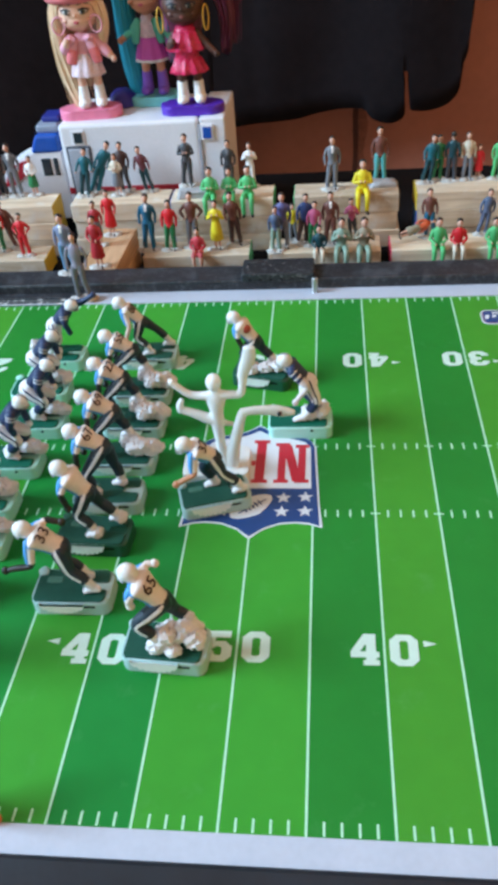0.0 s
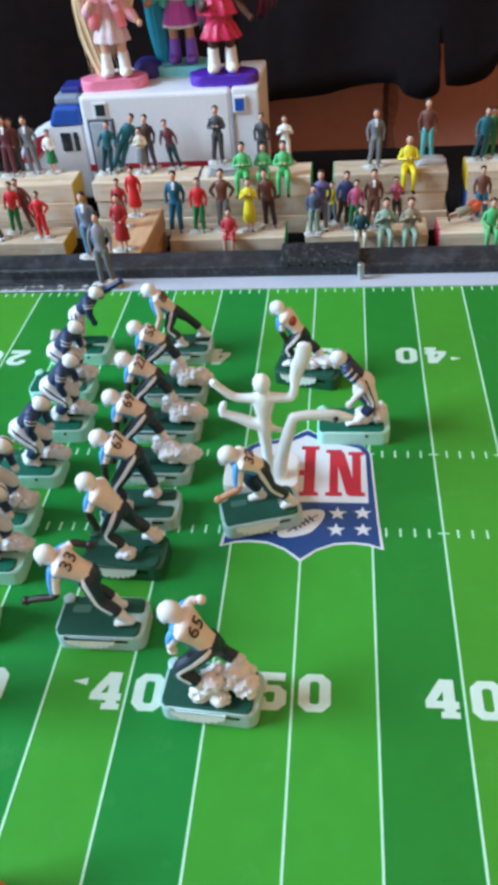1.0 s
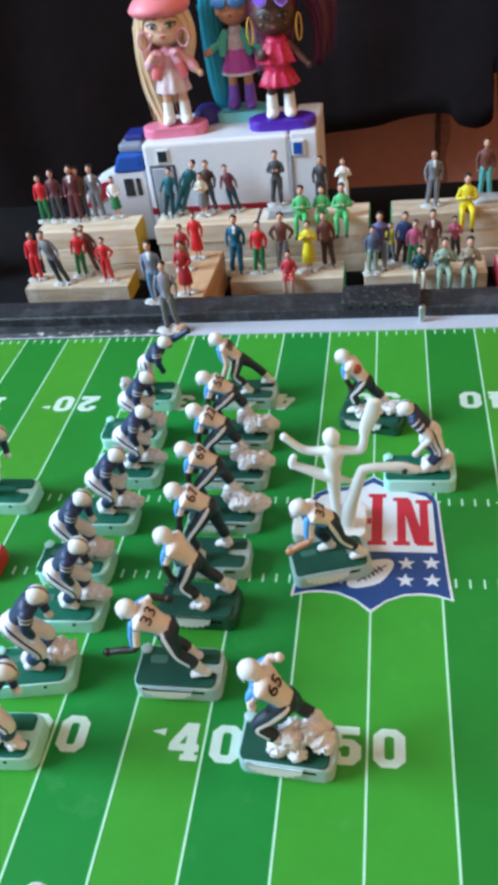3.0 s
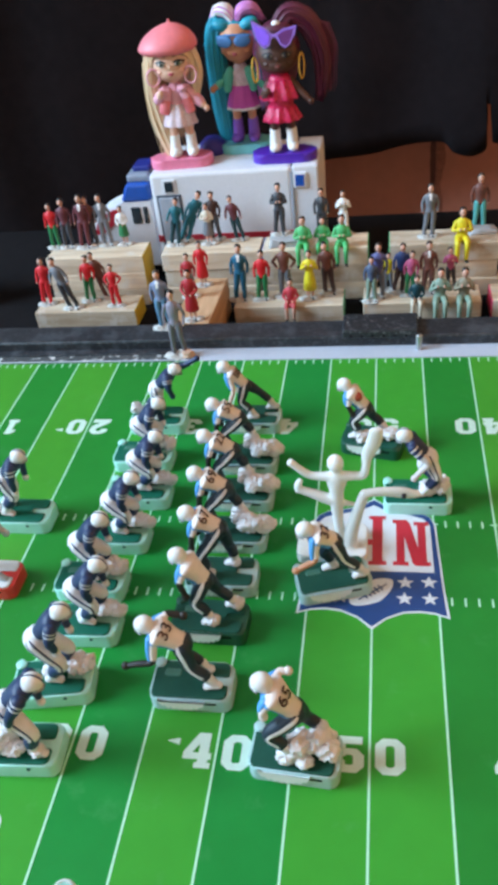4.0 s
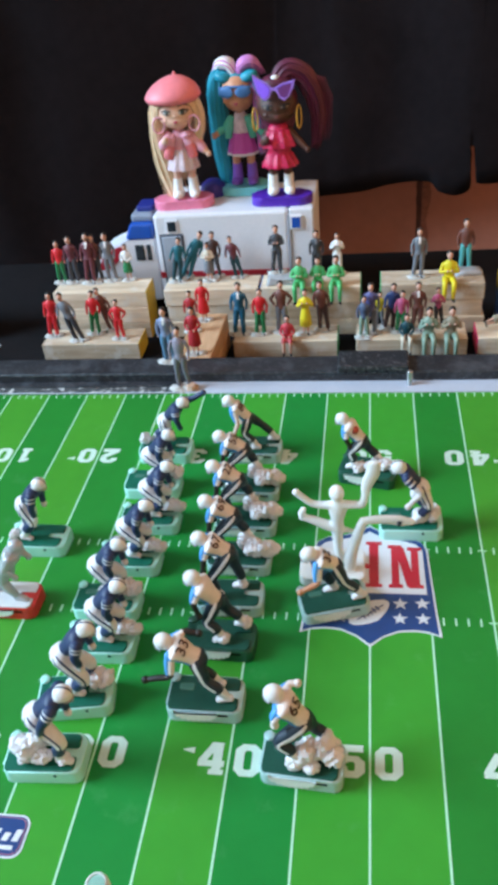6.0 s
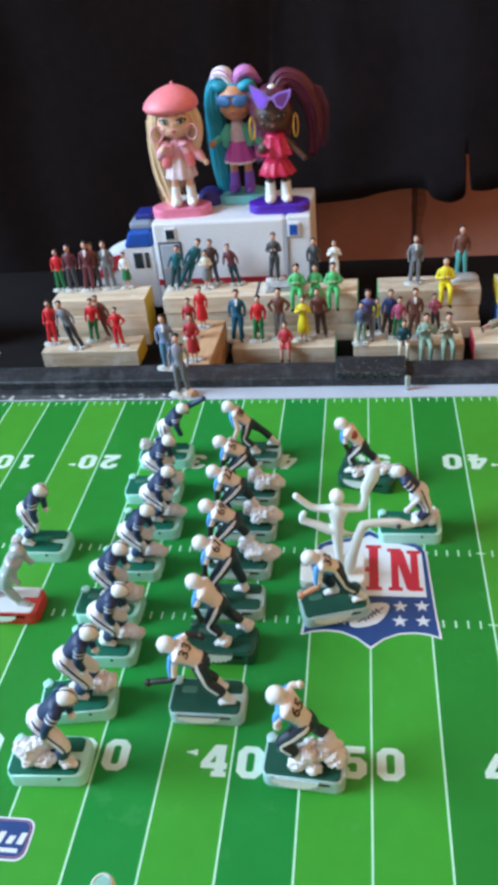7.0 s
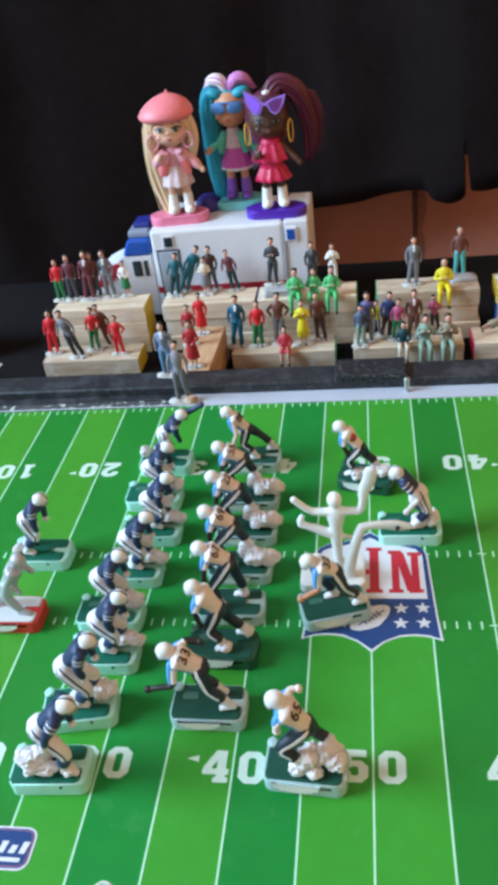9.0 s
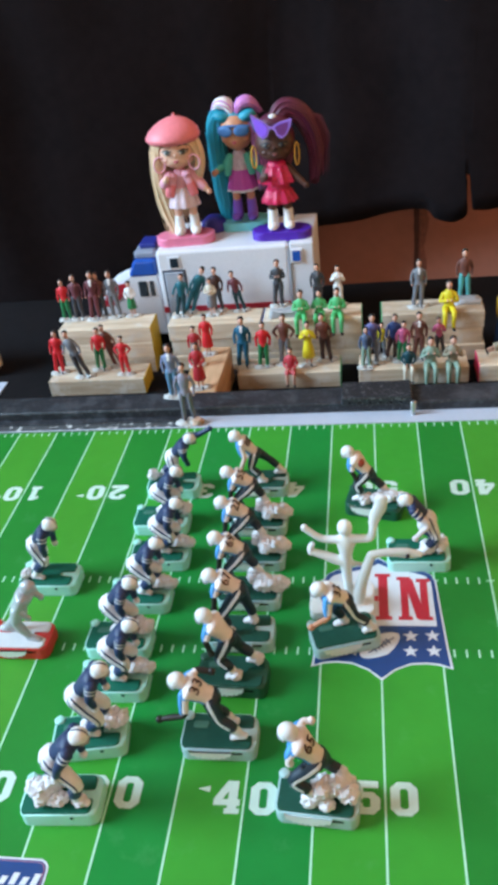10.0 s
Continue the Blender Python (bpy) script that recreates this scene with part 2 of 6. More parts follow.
def build_table():
    top = empty("table")
    part("tabletop", box_bm(-0.75, 0.75, -0.55, 0.466, TABLE_Z - 0.03, TABLE_Z, 0.003), TABLE_CLOTH, top)
    for x in (-0.7, 0.7):
        for y in (-0.5, 0.42):
            part("leg", box_bm(x - 0.025, x + 0.025, y - 0.025, y + 0.025, FLOOR_Z, TABLE_Z - 0.03, 0.003), FLOOR_WOOD, top)
    tagged(top, "table with a plain black cover", "table")


build_table()


def build_backdrop():
    """Brown cardboard standing behind the table, with a black cloth hung over it."""
    y_board, y_cloth = 0.925, 0.815
    board = empty("cardboard_panel")
    part("panel", box_bm(-1.0, 0.81, y_board, y_board + 0.004, FLOOR_Z, 0.70), CARDBOARD, board)
    bm = bmesh.new()
    rows = []
    for i in range(91):
        z = -0.45 + 0.90 * i / 90
        a, w = 0.0755 + 0.0014 * noise.noise((z * 90, 3, 0)), 0.0052 + 0.0026 * noise.noise((z * 180, 0, 5))
        rows.append([bm.verts.new((a - w, y_board - 0.0001, z)), bm.verts.new((a, y_board - 0.0007, z)), bm.verts.new((a + w, y_board - 0.0001, z))])
    for p, q in zip(rows, rows[1:]):
        for n in range(2):
            bm.faces.new((p[n], p[n + 1], q[n + 1], q[n]))
    part("torn_seam", bm, paint("torn_cardboard", (0.10, 0.036, 0.026), 0.9, 0.35, 120.0, 0.5, 300.0), board, "dark torn seam")
    bm = bmesh.new()
    rows = []
    for i in range(181):
        z = -0.45 + 0.90 * i / 180
        a = 0.0775 + 0.0012 * noise.noise((z * 90, 3, 0))
        b = 0.0895 + 0.0045 * noise.noise((z * 26, 7, 0)) + 0.0018 * noise.noise((z * 150, 1, 4))
        rows.append([bm.verts.new((a, y_board - 0.0001, z)), bm.verts.new((a + 0.001, y_board - 0.0022, z)), bm.verts.new(((a + b) / 2, y_board - 0.0016 - 0.0008 * noise.noise((z * 200, 2, 2)), z)), bm.verts.new((b, y_board - 0.0001, z))])
    for p, q in zip(rows, rows[1:]):
        for n in range(3):
            bm.faces.new((p[n], p[n + 1], q[n + 1], q[n]))
    part("torn_strip", bm, paint("torn_cardboard_edge", (0.25, 0.095, 0.066), 0.95, 0.38, 160.0, 0.5, 300.0), board, "torn paler strip")
    tagged(board, "tall brown cardboard panel standing behind the table", "cardboard")
    # black cloth hung in front of the cardboard, with an uneven lobed hem
    hem = [(-0.90, -0.45), (-0.125, -0.45), (-0.115, -0.13), (-0.105, -0.095), (-0.080, -0.089), (-0.0475, -0.088), (-0.0095, -0.087), (0.0175, -0.082), (0.0475, -0.078), (0.0735, -0.077), (0.0835, -0.080), (0.0915, -0.090),
           (0.1035, -0.095), (0.1155, -0.097), (0.1265, -0.094), (0.1330, -0.089), (0.1358, -0.080), (0.1360, -0.056), (0.1354, -0.040), (0.1368, -0.033), (0.1410, -0.033), (0.1424, -0.040), (0.1418, -0.056), (0.1422, -0.076), (0.1450, -0.0815), (0.1655, -0.083),
           (0.1845, -0.079), (0.1955, -0.072), (0.2035, -0.060), (0.2038, -0.049), (0.2000, -0.040), (0.2055, -0.029), (0.2105, -0.012), (0.2108, 0.013), (0.2112, 0.30)]
    soft = hem[:2]
    for p0, p1, p2, p3 in zip(hem[1:], hem[2:], hem[3:], hem[4:]):
        for i in range(4):
            t = i / 4
            soft.append(tuple(0.5 * (2 * q + (r - p) * t + (2 * p - 5 * q + 4 * r - s) * t * t + (3 * q - p - 3 * r + s) * t ** 3) for p, q, r, s in zip(p0, p1, p2, p3)))
    hem = soft + hem[-2:]
    xs = []
    for (xa, za), (xb, zb) in zip(hem, hem[1:]):
        n = max(1, int(abs(xb - xa) / 0.008))
        xs += [(xa + (xb - xa) * i / n, za + (zb - za) * i / n) for i in range(n)]
    xs.append(hem[-1])
    bm = bmesh.new()
    cols = []
    for x, z in xs:
        col = []
        for j in range(31):
            zz = z + (0.69 - z) * j / 30
            yy = y_cloth + 0.007 * noise.noise((x * 10, 0, zz * 2)) + 0.003 * math.sin(x * 42 + 3 * noise.noise((x * 4, 2, zz * 4)))
            # the far side swings forward off the panel, angled from the window to darken it
            yy -= 0.30 * max(0.0, -0.06 - max(x, -0.62))
            # the slot in the hem leans a little
            lean = -0.11 * max(0.0, min(zz, -0.02) + 0.09) * math.exp(-((x - 0.138) / 0.02) ** 2)
            col.append(bm.verts.new((x + lean, yy, zz)))
        cols.append(col)
    for a, b in zip(cols, cols[1:]):
        for j in range(30):
            bm.faces.new((a[j], b[j], b[j + 1], a[j + 1]))
    ob = mesh_object("black_cloth", bm, [CLOTH], smooth=True)
    ob.modifiers.new("thickness", "SOLIDIFY").thickness = 0.002
    tagged(ob, "black cloth hanging in loose folds with an uneven hem", "cloth")


build_backdrop()

# ---- game board ----
GLYPHS = {
    "1": [[(2, 0), (8.2, 0), (8.2, 2.6), (7, 2.6), (7, 14), (4, 14), (1.5, 12), (1.5, 9.6), (3.6, 10.4), (3.6, 2.6), (2, 2.6)]],
    "2": [[(0, 0), (10, 0), (10, 3), (5.2, 3), (9, 6), (10, 8), (10, 11.5), (7.5, 14), (2.5, 14), (0, 11.5), (0, 9.3), (3.6, 9.3), (3.6, 10.6), (4.2, 11.2), (5.8, 11.2), (6.4, 10.6), (6.4, 8.6), (0, 3.2)]],
    "3": [[(2.5, 0), (7.5, 0), (10, 2.5), (10, 6), (9, 7.2), (10, 8.4), (10, 11.5), (7.5, 14), (2.5, 14), (0, 11.5), (0, 9.6), (3.6, 9.6), (3.6, 10.6), (4.2, 11.2), (5.8, 11.2), (6.4, 10.6), (6.4, 9.2), (5.4, 8.4), (3.8, 8.4),
           (3.8, 5.8), (5.4, 5.8), (6.4, 5), (6.4, 3.4), (5.8, 2.8), (4.2, 2.8), (3.6, 3.4), (3.6, 4.4), (0, 4.4), (0, 2.5)]],
    "4": [[(4.4, 0), (10, 0), (10, 2.2), (8.9, 2.2), (8.9, 3.4), (10, 3.4), (10, 6), (8.9, 6), (8.9, 14), (5.4, 14), (5.4, 2.2), (4.4, 2.2)], [(5.4, 14), (4.6, 14), (0, 6), (0, 3.4), (5.4, 3.4), (5.4, 6), (3.2, 6), (5.4, 9.6)]],
    "5": [[(2.5, 0), (7.5, 0), (10, 2.5), (10, 6.8), (7.5, 9.2), (3.8, 9.2), (3.8, 11), (9.4, 11), (9.4, 14), (0.2, 14), (0.2, 6.2), (3.6, 6.2), (4.2, 6.8), (5.8, 6.8), (6.4, 6.2), (6.4, 3.4), (5.8, 2.8), (4.2, 2.8), (3.6, 3.4),
           (3.6, 4.6), (0, 4.6), (0, 2.5)]],
}


def digit_bm(ch, w, h):
    """A block numeral, centred, lying in the xy plane."""
    bm = bmesh.new()

    def P(p):
        return ((p[0] / 10 - 0.5) * w, (p[1] / 14 - 0.5) * h)

    if ch == "0":
        o = [(2.6, 0), (7.4, 0), (10, 2.6), (10, 11.4), (7.4, 14), (2.6, 14), (0, 11.4), (0, 2.6)]
        i = [(4.2, 2.8), (5.8, 2.8), (6.5, 3.5), (6.5, 10.5), (5.8, 11.2), (4.2, 11.2), (3.5, 10.5), (3.5, 3.5)]
        for n in range(8):
            m = (n + 1) % 8
            prism_bm([P(o[n]), P(o[m]), P(i[m]), P(i[n])], -0.0003, 0.0001, bm)
        bmesh.ops.remove_doubles(bm, verts=bm.verts, dist=1e-6)
    else:
        for outline in GLYPHS[ch]:
            prism_bm([P(p) for p in outline], -0.0003, 0.0001, bm)
    return bm


CELL = 0.0275
Y_NEAR, Y_FAR = -0.1712, 0.1622
HASH_LOW, HASH_HIGH = -0.030, 0.0165


def build_board():
    board = empty("football_board")
    tagged(board, "tabletop football board with a striped green printed field", "game board")
    for k in range(-12, 12):
        if k in (-1, 0):
            m = GREEN_LIGHT
        else:
            q = k if k > 0 else -k - 1
            # below -5 the warmer greens imitate warmer light on those bands
            m = (GREEN_DEEP if k > 0 or k < -5 else GREEN_DARK) if q % 2 else (GREEN_WARM if k > 0 or k < -5 else GREEN_LIGHT)
        part("grass_band", box_bm(k * CELL, (k + 1) * CELL, Y_NEAR, Y_FAR, -0.0015, 0.0), m, board)
    for k in range(-10, 11):
        w = 0.00042
        y0 = Y_NEAR
        y1 = Y_FAR
        part("yard_line", box_bm(k * CELL - w, k * CELL + w, y0, y1, -0.0005, 0.00012), LINE_WHITE, board)
    tick = box_bm(-0.00040, 0.00040, -0.0022, 0.0022, -0.0003, 0.00012)
    tick_ob = part("hash_mark", tick, LINE_WHITE, board)
    ticks = [tick_ob.data]
    first = True
    rest = bmesh.new()
    for k in range(-10, 10):
        for i in range(1, 5):
            x = (k + i / 5) * CELL
            for y in (Y_NEAR + 0.0028, Y_FAR - 0.0026, HASH_LOW, HASH_HIGH):
                if -9 <= k <= 5:
                    if first:
                        tick_ob.location = (x, y, 0)
                        first = False
                        continue
                    ob = new("hash_mark", ticks[0])
                    ob.parent, ob.location = board, (x, y, 0)
                else:
                    box_bm(x - 0.0004, x + 0.0004, y - 0.0022, y + 0.0022, -0.0003, 0.00012, bm=rest)
    for k in range(-10, 11):
        for y in (HASH_LOW, HASH_HIGH):
            box_bm(k * CELL - 0.0021, k * CELL + 0.0021, y - 0.00035, y + 0.00035, -0.0003, 0.00016, bm=rest)
    tagged(part("far_hash_marks", rest, LINE_WHITE, board), kind="stuff")
    # numerals on both sides
    for k in range(-8, 9, 2):
        value = str(50 - 5 * abs(k))
        for side in (-1, 1):
            y = -0.1018 if side < 0 else 0.0925
            x_k = k * CELL
            if side < 0 and k < 0:
                x_k, y = x_k + 0.0004, y - 0.0025
            for i, ch in enumerate(value):
                dx = (-0.0072 if i == 0 else 0.0072) * (1 if side < 0 else -1)
                bm = digit_bm(ch, 0.0105, 0.0138)
                ob = part("yard_numeral", bm, PRINT_WHITE, board)
                ob.location = (x_k + dx, y, 0.0001)
                ob.rotation_euler = (0, 0, 0 if side < 0 else math.pi)
            if k:
                s = 1 if k > 0 else -1
                x = x_k + s * 0.0145
                yy = y + (0.0030 if side < 0 else -0.0030)
                part("arrow_mark", prism_bm([(x, yy - 0.0014), (x + s * 0.0048, yy), (x, yy + 0.0014)], -0.0003, 0.0002), PRINT_WHITE, board)
    # crest in the middle
    def crest(scale_in):
        half = []
        k = scale_in
        half += [(0.0, 0.0335 - 1.4 * k), (0.006, 0.0285 - 0.9 * k), (0.013, 0.026 - 0.6 * k), (0.021, 0.0245 - 0.6 * k), (0.026, 0.021 - 0.5 * k), (0.0285 - k, 0.016)]
        half += [(0.0292 - k, 0.0), (0.0305 - k, -0.025), (0.0318 - 1.4 * k, -0.0392 + 1.2 * k)]
        half += [(0.026, -0.0372 + k), (0.020, -0.0365 + k), (0.013, -0.0372 + k), (0.006, -0.0405 + k), (0.0, -0.0462 + 1.6 * k)]
        return half + [(-x, y) for x, y in reversed(half[1:-1])]
    part("crest_border", prism_bm(crest(0.0), -0.0003, 0.00022), SHIELD_WHITE, board)
    part("crest_field", prism_bm(crest(0.0009), -0.0003, 0.00034), SHIELD_BLUE, board, "blue printed crest")
    part("crest_panel", prism_bm([(-0.0265, -0.0142), (0.0265, -0.0142), (0.0258, 0.0155), (0.023, 0.0195), (0.018, 0.0215), (0.006, 0.0245), (0.0, 0.0285), (-0.006, 0.0245), (-0.018, 0.0215), (-0.023, 0.0195), (-0.0258, 0.0155)], -0.0003, 0.00046), SHIELD_WHITE, board)
    # red bars on the panel
    for x0, x1, y0, y1 in ((0.0200, 0.0236, -0.0105, 0.0172), (0.0104, 0.0140, -0.0105, 0.0185), (-0.0004, 0.0042, -0.0105, 0.0208)):
        bm = box_bm(x0, x1, y0, y1, -0.0002, 0.00058)
        box_bm(x0 - 0.0016, x1 + 0.0016, y0, y0 + 0.0022, -0.0002, 0.00061, bm=bm)
        box_bm(x0 - 0.0016, x1 + 0.0016, y1 - 0.0022, y1, -0.0002, 0.00061, bm=bm)
        part("red_bar", bm, SHIELD_RED, board)
    part("red_bar", prism_bm([(0.0120, 0.0175), (0.0165, 0.0170), (0.0220, -0.0095), (0.0175, -0.0095)], -0.0002, 0.00055), SHIELD_RED, board)
    part("red_bar", box_bm(-0.0066, -0.0005, 0.0018, 0.0052, -0.0002, 0.00052), SHIELD_RED, board)
    for sx in (-1, 1):
        for cx, cy in ((0.0140, -0.0205), (0.0240, -0.0200), (0.0135, -0.0295), (0.0240, -0.0292)):
            pts = []
            for i in range(10):
                r = 0.0037 if i % 2 == 0 else 0.0015
                a = radians(90 + 36 * i)
                pts.append((sx * cx + r * math.cos(a), cy + r * math.sin(a)))
            part("star", prism_bm(pts, -0.0002, 0.00046), SHIELD_WHITE, board)
    pts = []
    for i in range(28):
        a = 2 * math.pi * i / 28
        u, v = 0.0112 * math.cos(a), 0.0062 * math.sin(a) * (1 - 0.25 * abs(math.cos(a)))
        c, s = math.cos(radians(38)), math.sin(radians(38))
        pts.append((-0.0004 + u * c - v * s, -0.0262 + u * s + v * c))
    part("printed_ball", prism_bm(pts, -0.0002, 0.00046), SHIELD_WHITE, board)
    for u in (-0.004, -0.002, 0.0, 0.002, 0.004):
        c, s = math.cos(radians(38)), math.sin(radians(38))
        q = [(u - 0.0004, -0.0017), (u + 0.0004, -0.0017), (u + 0.0004, 0.0017), (u - 0.0004, 0.0017)]
        part("printed_lace", prism_bm([(0.0002 + a * c - b * s, -0.0262 + a * s + b * c) for a, b in q], -0.0002, 0.00056), SHIELD_BLUE, board)
    q = [(-0.0075, -0.0003), (0.0075, -0.0003), (0.0075, 0.0003), (-0.0075, 0.0003)]
    c, s = math.cos(radians(38)), math.sin(radians(38))
    part("printed_lace", prism_bm([(0.0002 + a * c - b * s, -0.0262 + a * s + b * c) for a, b in q], -0.0002, 0.00053), SHIELD_BLUE, board)
    # maker's badges: blue rounded plates with pale bars
    for cx, cy, turn in ((-0.1385, -0.1410, 0), (0.1375, 0.1365, 180)):
        part("maker_badge_border", prism_bm([(cx + x, cy + y) for x, y in rounded(0.0255, 0.0162, 0.0042)], -0.0003, 0.0002), SHIELD_WHITE, board)
        part("maker_badge", prism_bm([(cx + x, cy + y) for x, y in rounded(0.0223, 0.0131, 0.0030)], -0.0003, 0.00044), SHIELD_BLUE, board, "blue badge with pale bars")
        part("maker_badge_line", prism_bm([(cx + x, cy + y) for x, y in rounded(0.0240, 0.0147, 0.0036)], -0.0003, 0.00028), SHIELD_BLUE, board)
        part("maker_badge_line", prism_bm([(cx + x, cy + y) for x, y in rounded(0.0231, 0.0138, 0.0033)], -0.0003, 0.00036), paint("printed_dull_red", (0.42, 0.16, 0.22), 0.35, 0.08, 150.0), board, "dull red line")
        d = 1 if turn == 0 else -1
        for i in range(5):
            x = cx + d * (-0.008 + i * 0.0042)
            h = 0.0030 if i % 2 else 0.0044
            part("badge_bar", prism_bm([(x - 0.0012, cy - d * 0.002), (x + 0.0012, cy - d * 0.002), (x + 0.0012 + d * 0.001, cy - d * 0.002 + d * h), (x - 0.0012 + d * 0.001, cy - d * 0.002 + d * h)], -0.0003, 0.00056), SHIELD_WHITE, board)
        part("badge_bar", prism_bm([(cx - 0.006, cy - d * 0.0052), (cx + 0.009, cy - d * 0.0052), (cx + 0.009, cy - d * 0.0036), (cx - 0.006, cy - d * 0.0036)], -0.0003, 0.00056), SHIELD_WHITE, board)
    # white margins and black rails
    xe = 12 * CELL
    part("margin_strip", box_bm(-xe, xe, -0.1805, Y_NEAR, -0.0015, 0.0004), STRIP_WHITE, board)
    part("margin_strip", box_bm(-0.128, xe, Y_FAR, 0.1765, -0.0015, 0.0006), STRIP_WHITE, board)
    part("margin_strip", box_bm(-xe, -0.128, Y_FAR, 0.1700, -0.0015, 0.0006), GREY_STRIP, board, "worn grey edge strip")
    part("edge_line", box_bm(-xe, -0.128, Y_FAR, Y_FAR + 0.0011, -0.0010, 0.0009), STRIP_WHITE, board, "thin white edge line")
    part("edge_trim", box_bm(-xe, -0.128, 0.1700, 0.1765, -0.0015, 0.0016, 0.0004), BLACK_RAIL, board)
    for x in (-xe, xe):
        s = 1 if x > 0 else -1
        part("margin_strip", box_bm(min(x, x + s * 0.012), max(x, x + s * 0.012), Y_NEAR, Y_FAR, -0.0015, 0.0004), STRIP_WHITE, board)
    part("rail", box_bm(-xe - 0.03, xe + 0.03, -0.205, -0.1806, TABLE_Z, 0.002, 0.002), NEAR_RAIL, board)
    part("rail", box_bm(-xe - 0.03, xe + 0.03, 0.1766, 0.1985, TABLE_Z, 0.0075, 0.0016, seg=3), BLACK_RAIL, board, "dusty black plastic rail")
    for s in (-1, 1):
        a, b = sorted((s * (xe + 0.0121), s * (xe + 0.030)))
        part("rail", box_bm(a, b, -0.1805, 0.1765, TABLE_Z, 0.0075, 0.0016), BLACK_RAIL, board)
    part("underside", box_bm(-xe, xe, -0.18, 0.176, TABLE_Z, -0.0016), BLACK_RAIL, board)
    # switch block on the far rail, with small holes along its face
    bm = box_bm(-0.0215, 0.0255, 0.1752, 0.1975, 0.0060, 0.0122, 0.0014, seg=3)
    part("switch_block", bm, SWITCH_BLACK, board)
    for i in range(6):
        x = -0.016 + i * 0.0068
        bm = bmesh.new()
        bmesh.ops.create_cone(bm, cap_ends=True, segments=12, radius1=0.0008, radius2=0.0008, depth=0.0006, matrix=pose(x, 0.1751, 0.0083, 90))
        part("hole", bm, CLOTH, board)
    bm = bmesh.new()
    bmesh.ops.create_cone(bm, cap_ends=True, segments=20, radius1=0.0019, radius2=0.0019, depth=0.0105, matrix=pose(0.0258, 0.1715, 0.0055))
    bevel_top(bm, 0.01075, 0.0006)
    part("metal_pin", bm, STEEL, board, "short steel pin", True)


build_board()

# ---- shaping of small moulded figures ----


def limb(bm, a, b, r1, r2, mi, seg=8, flat=1.0, side=(1, 0, 0)):
    """A tapered, round-ended limb from a to b; flat narrows it across side."""
    a, b = Vector(a), Vector(b)
    d = b - a
    ln = max(d.length, 1e-6)
    w = d / ln
    u = Vector(side) - w * w.dot(Vector(side))
    if u.length < 1e-4:
        u = w.orthogonal()
    u.normalize()
    v = w.cross(u)
    rings = []
    for ang in (-90, -50, -15):
        rings.append((a + w * r1 * math.sin(radians(ang)), r1 * math.cos(radians(ang))))
    rings.append((a + d * 0.5, (r1 + r2) / 2))
    for ang in (15, 50, 90):
        rings.append((b + w * r2 * math.sin(radians(ang)), r2 * math.cos(radians(ang))))
    vs = []
    for c, r in rings:
        r = max(r, 1e-6)
        vs.append([bm.verts.new(c + (u * math.cos(2 * math.pi * i / seg) + v * math.sin(2 * math.pi * i / seg) * flat) * r) for i in range(seg)])
    for p, q in zip(vs, vs[1:]):
        for i in range(seg):
            bm.faces.new((p[i], p[(i + 1) % seg], q[(i + 1) % seg], q[i])).material_index = mi
    bm.faces.new(list(reversed(vs[0]))).material_index = mi
    bm.faces.new(vs[-1]).material_index = mi


def ball(bm, c, radii, mi, turn=None, seg=12, rings=8):
    m = Matrix.Translation(c) @ (turn or Matrix()) @ Matrix.Diagonal((*radii, 1))
    r = bmesh.ops.create_uvsphere(bm, u_segments=seg, v_segments=rings, radius=1.0, matrix=m)
    for fc in {f for v in r["verts"] for f in v.link_faces}:
        fc.material_index = mi


def lump(bm, c, radii, mi, turn=None):
    """An uneven moulded lump."""
    before = set(bm.verts)
    ball(bm, (0, 0, 0), (1, 1, 1), mi, None, 22, 15)
    m = Matrix.Translation(c) @ (turn or Matrix()) @ Matrix.Diagonal((*radii, 1))
    seed = Vector(c) * 700
    for v in set(bm.verts) - before:
        v.co = m @ (v.co * (0.98 + 0.34 * noise.noise(v.co * 1.9 + seed) + 0.24 * noise.noise(v.co * 4.3 + seed) + 0.18 * abs(noise.noise(v.co * 7.5 + seed))))


def lathe(bm, c, rings, mi, seg=14, lean=(0, 0), squash=1.0, wave=0.0, waves=7):
    """A turned form from (radius, height) rings above c; wave flutes its sides."""
    vs = []
    for r, z in rings:
        ring = []
        for i in range(seg):
            a = 2 * math.pi * i / seg
            rr = r * (1 + wave * math.cos(waves * a))
            ring.append(bm.verts.new((c[0] + rr * math.cos(a) + lean[0] * z, c[1] + rr * math.sin(a) * squash + lean[1] * z, c[2] + z)))
        vs.append(ring)
    for p, q in zip(vs, vs[1:]):
        for i in range(seg):
            bm.faces.new((p[i], p[(i + 1) % seg], q[(i + 1) % seg], q[i])).material_index = mi
    bm.faces.new(list(reversed(vs[0]))).material_index = mi
    bm.faces.new(vs[-1]).material_index = mi


def spline(values, n):
    """Points along a smooth curve through the values, n to a span."""
    out = []
    ext = [values[0]] + list(values) + [values[-1]]
    for p, q, r, s in zip(ext, ext[1:], ext[2:], ext[3:]):
        for i in range(n):
            t = i / n
            out.append(0.5 * (2 * q + (r - p) * t + (2 * p - 5 * q + 4 * r - s) * t * t + (3 * q - p - 3 * r + s) * t ** 3))
    return out + [values[-1]]


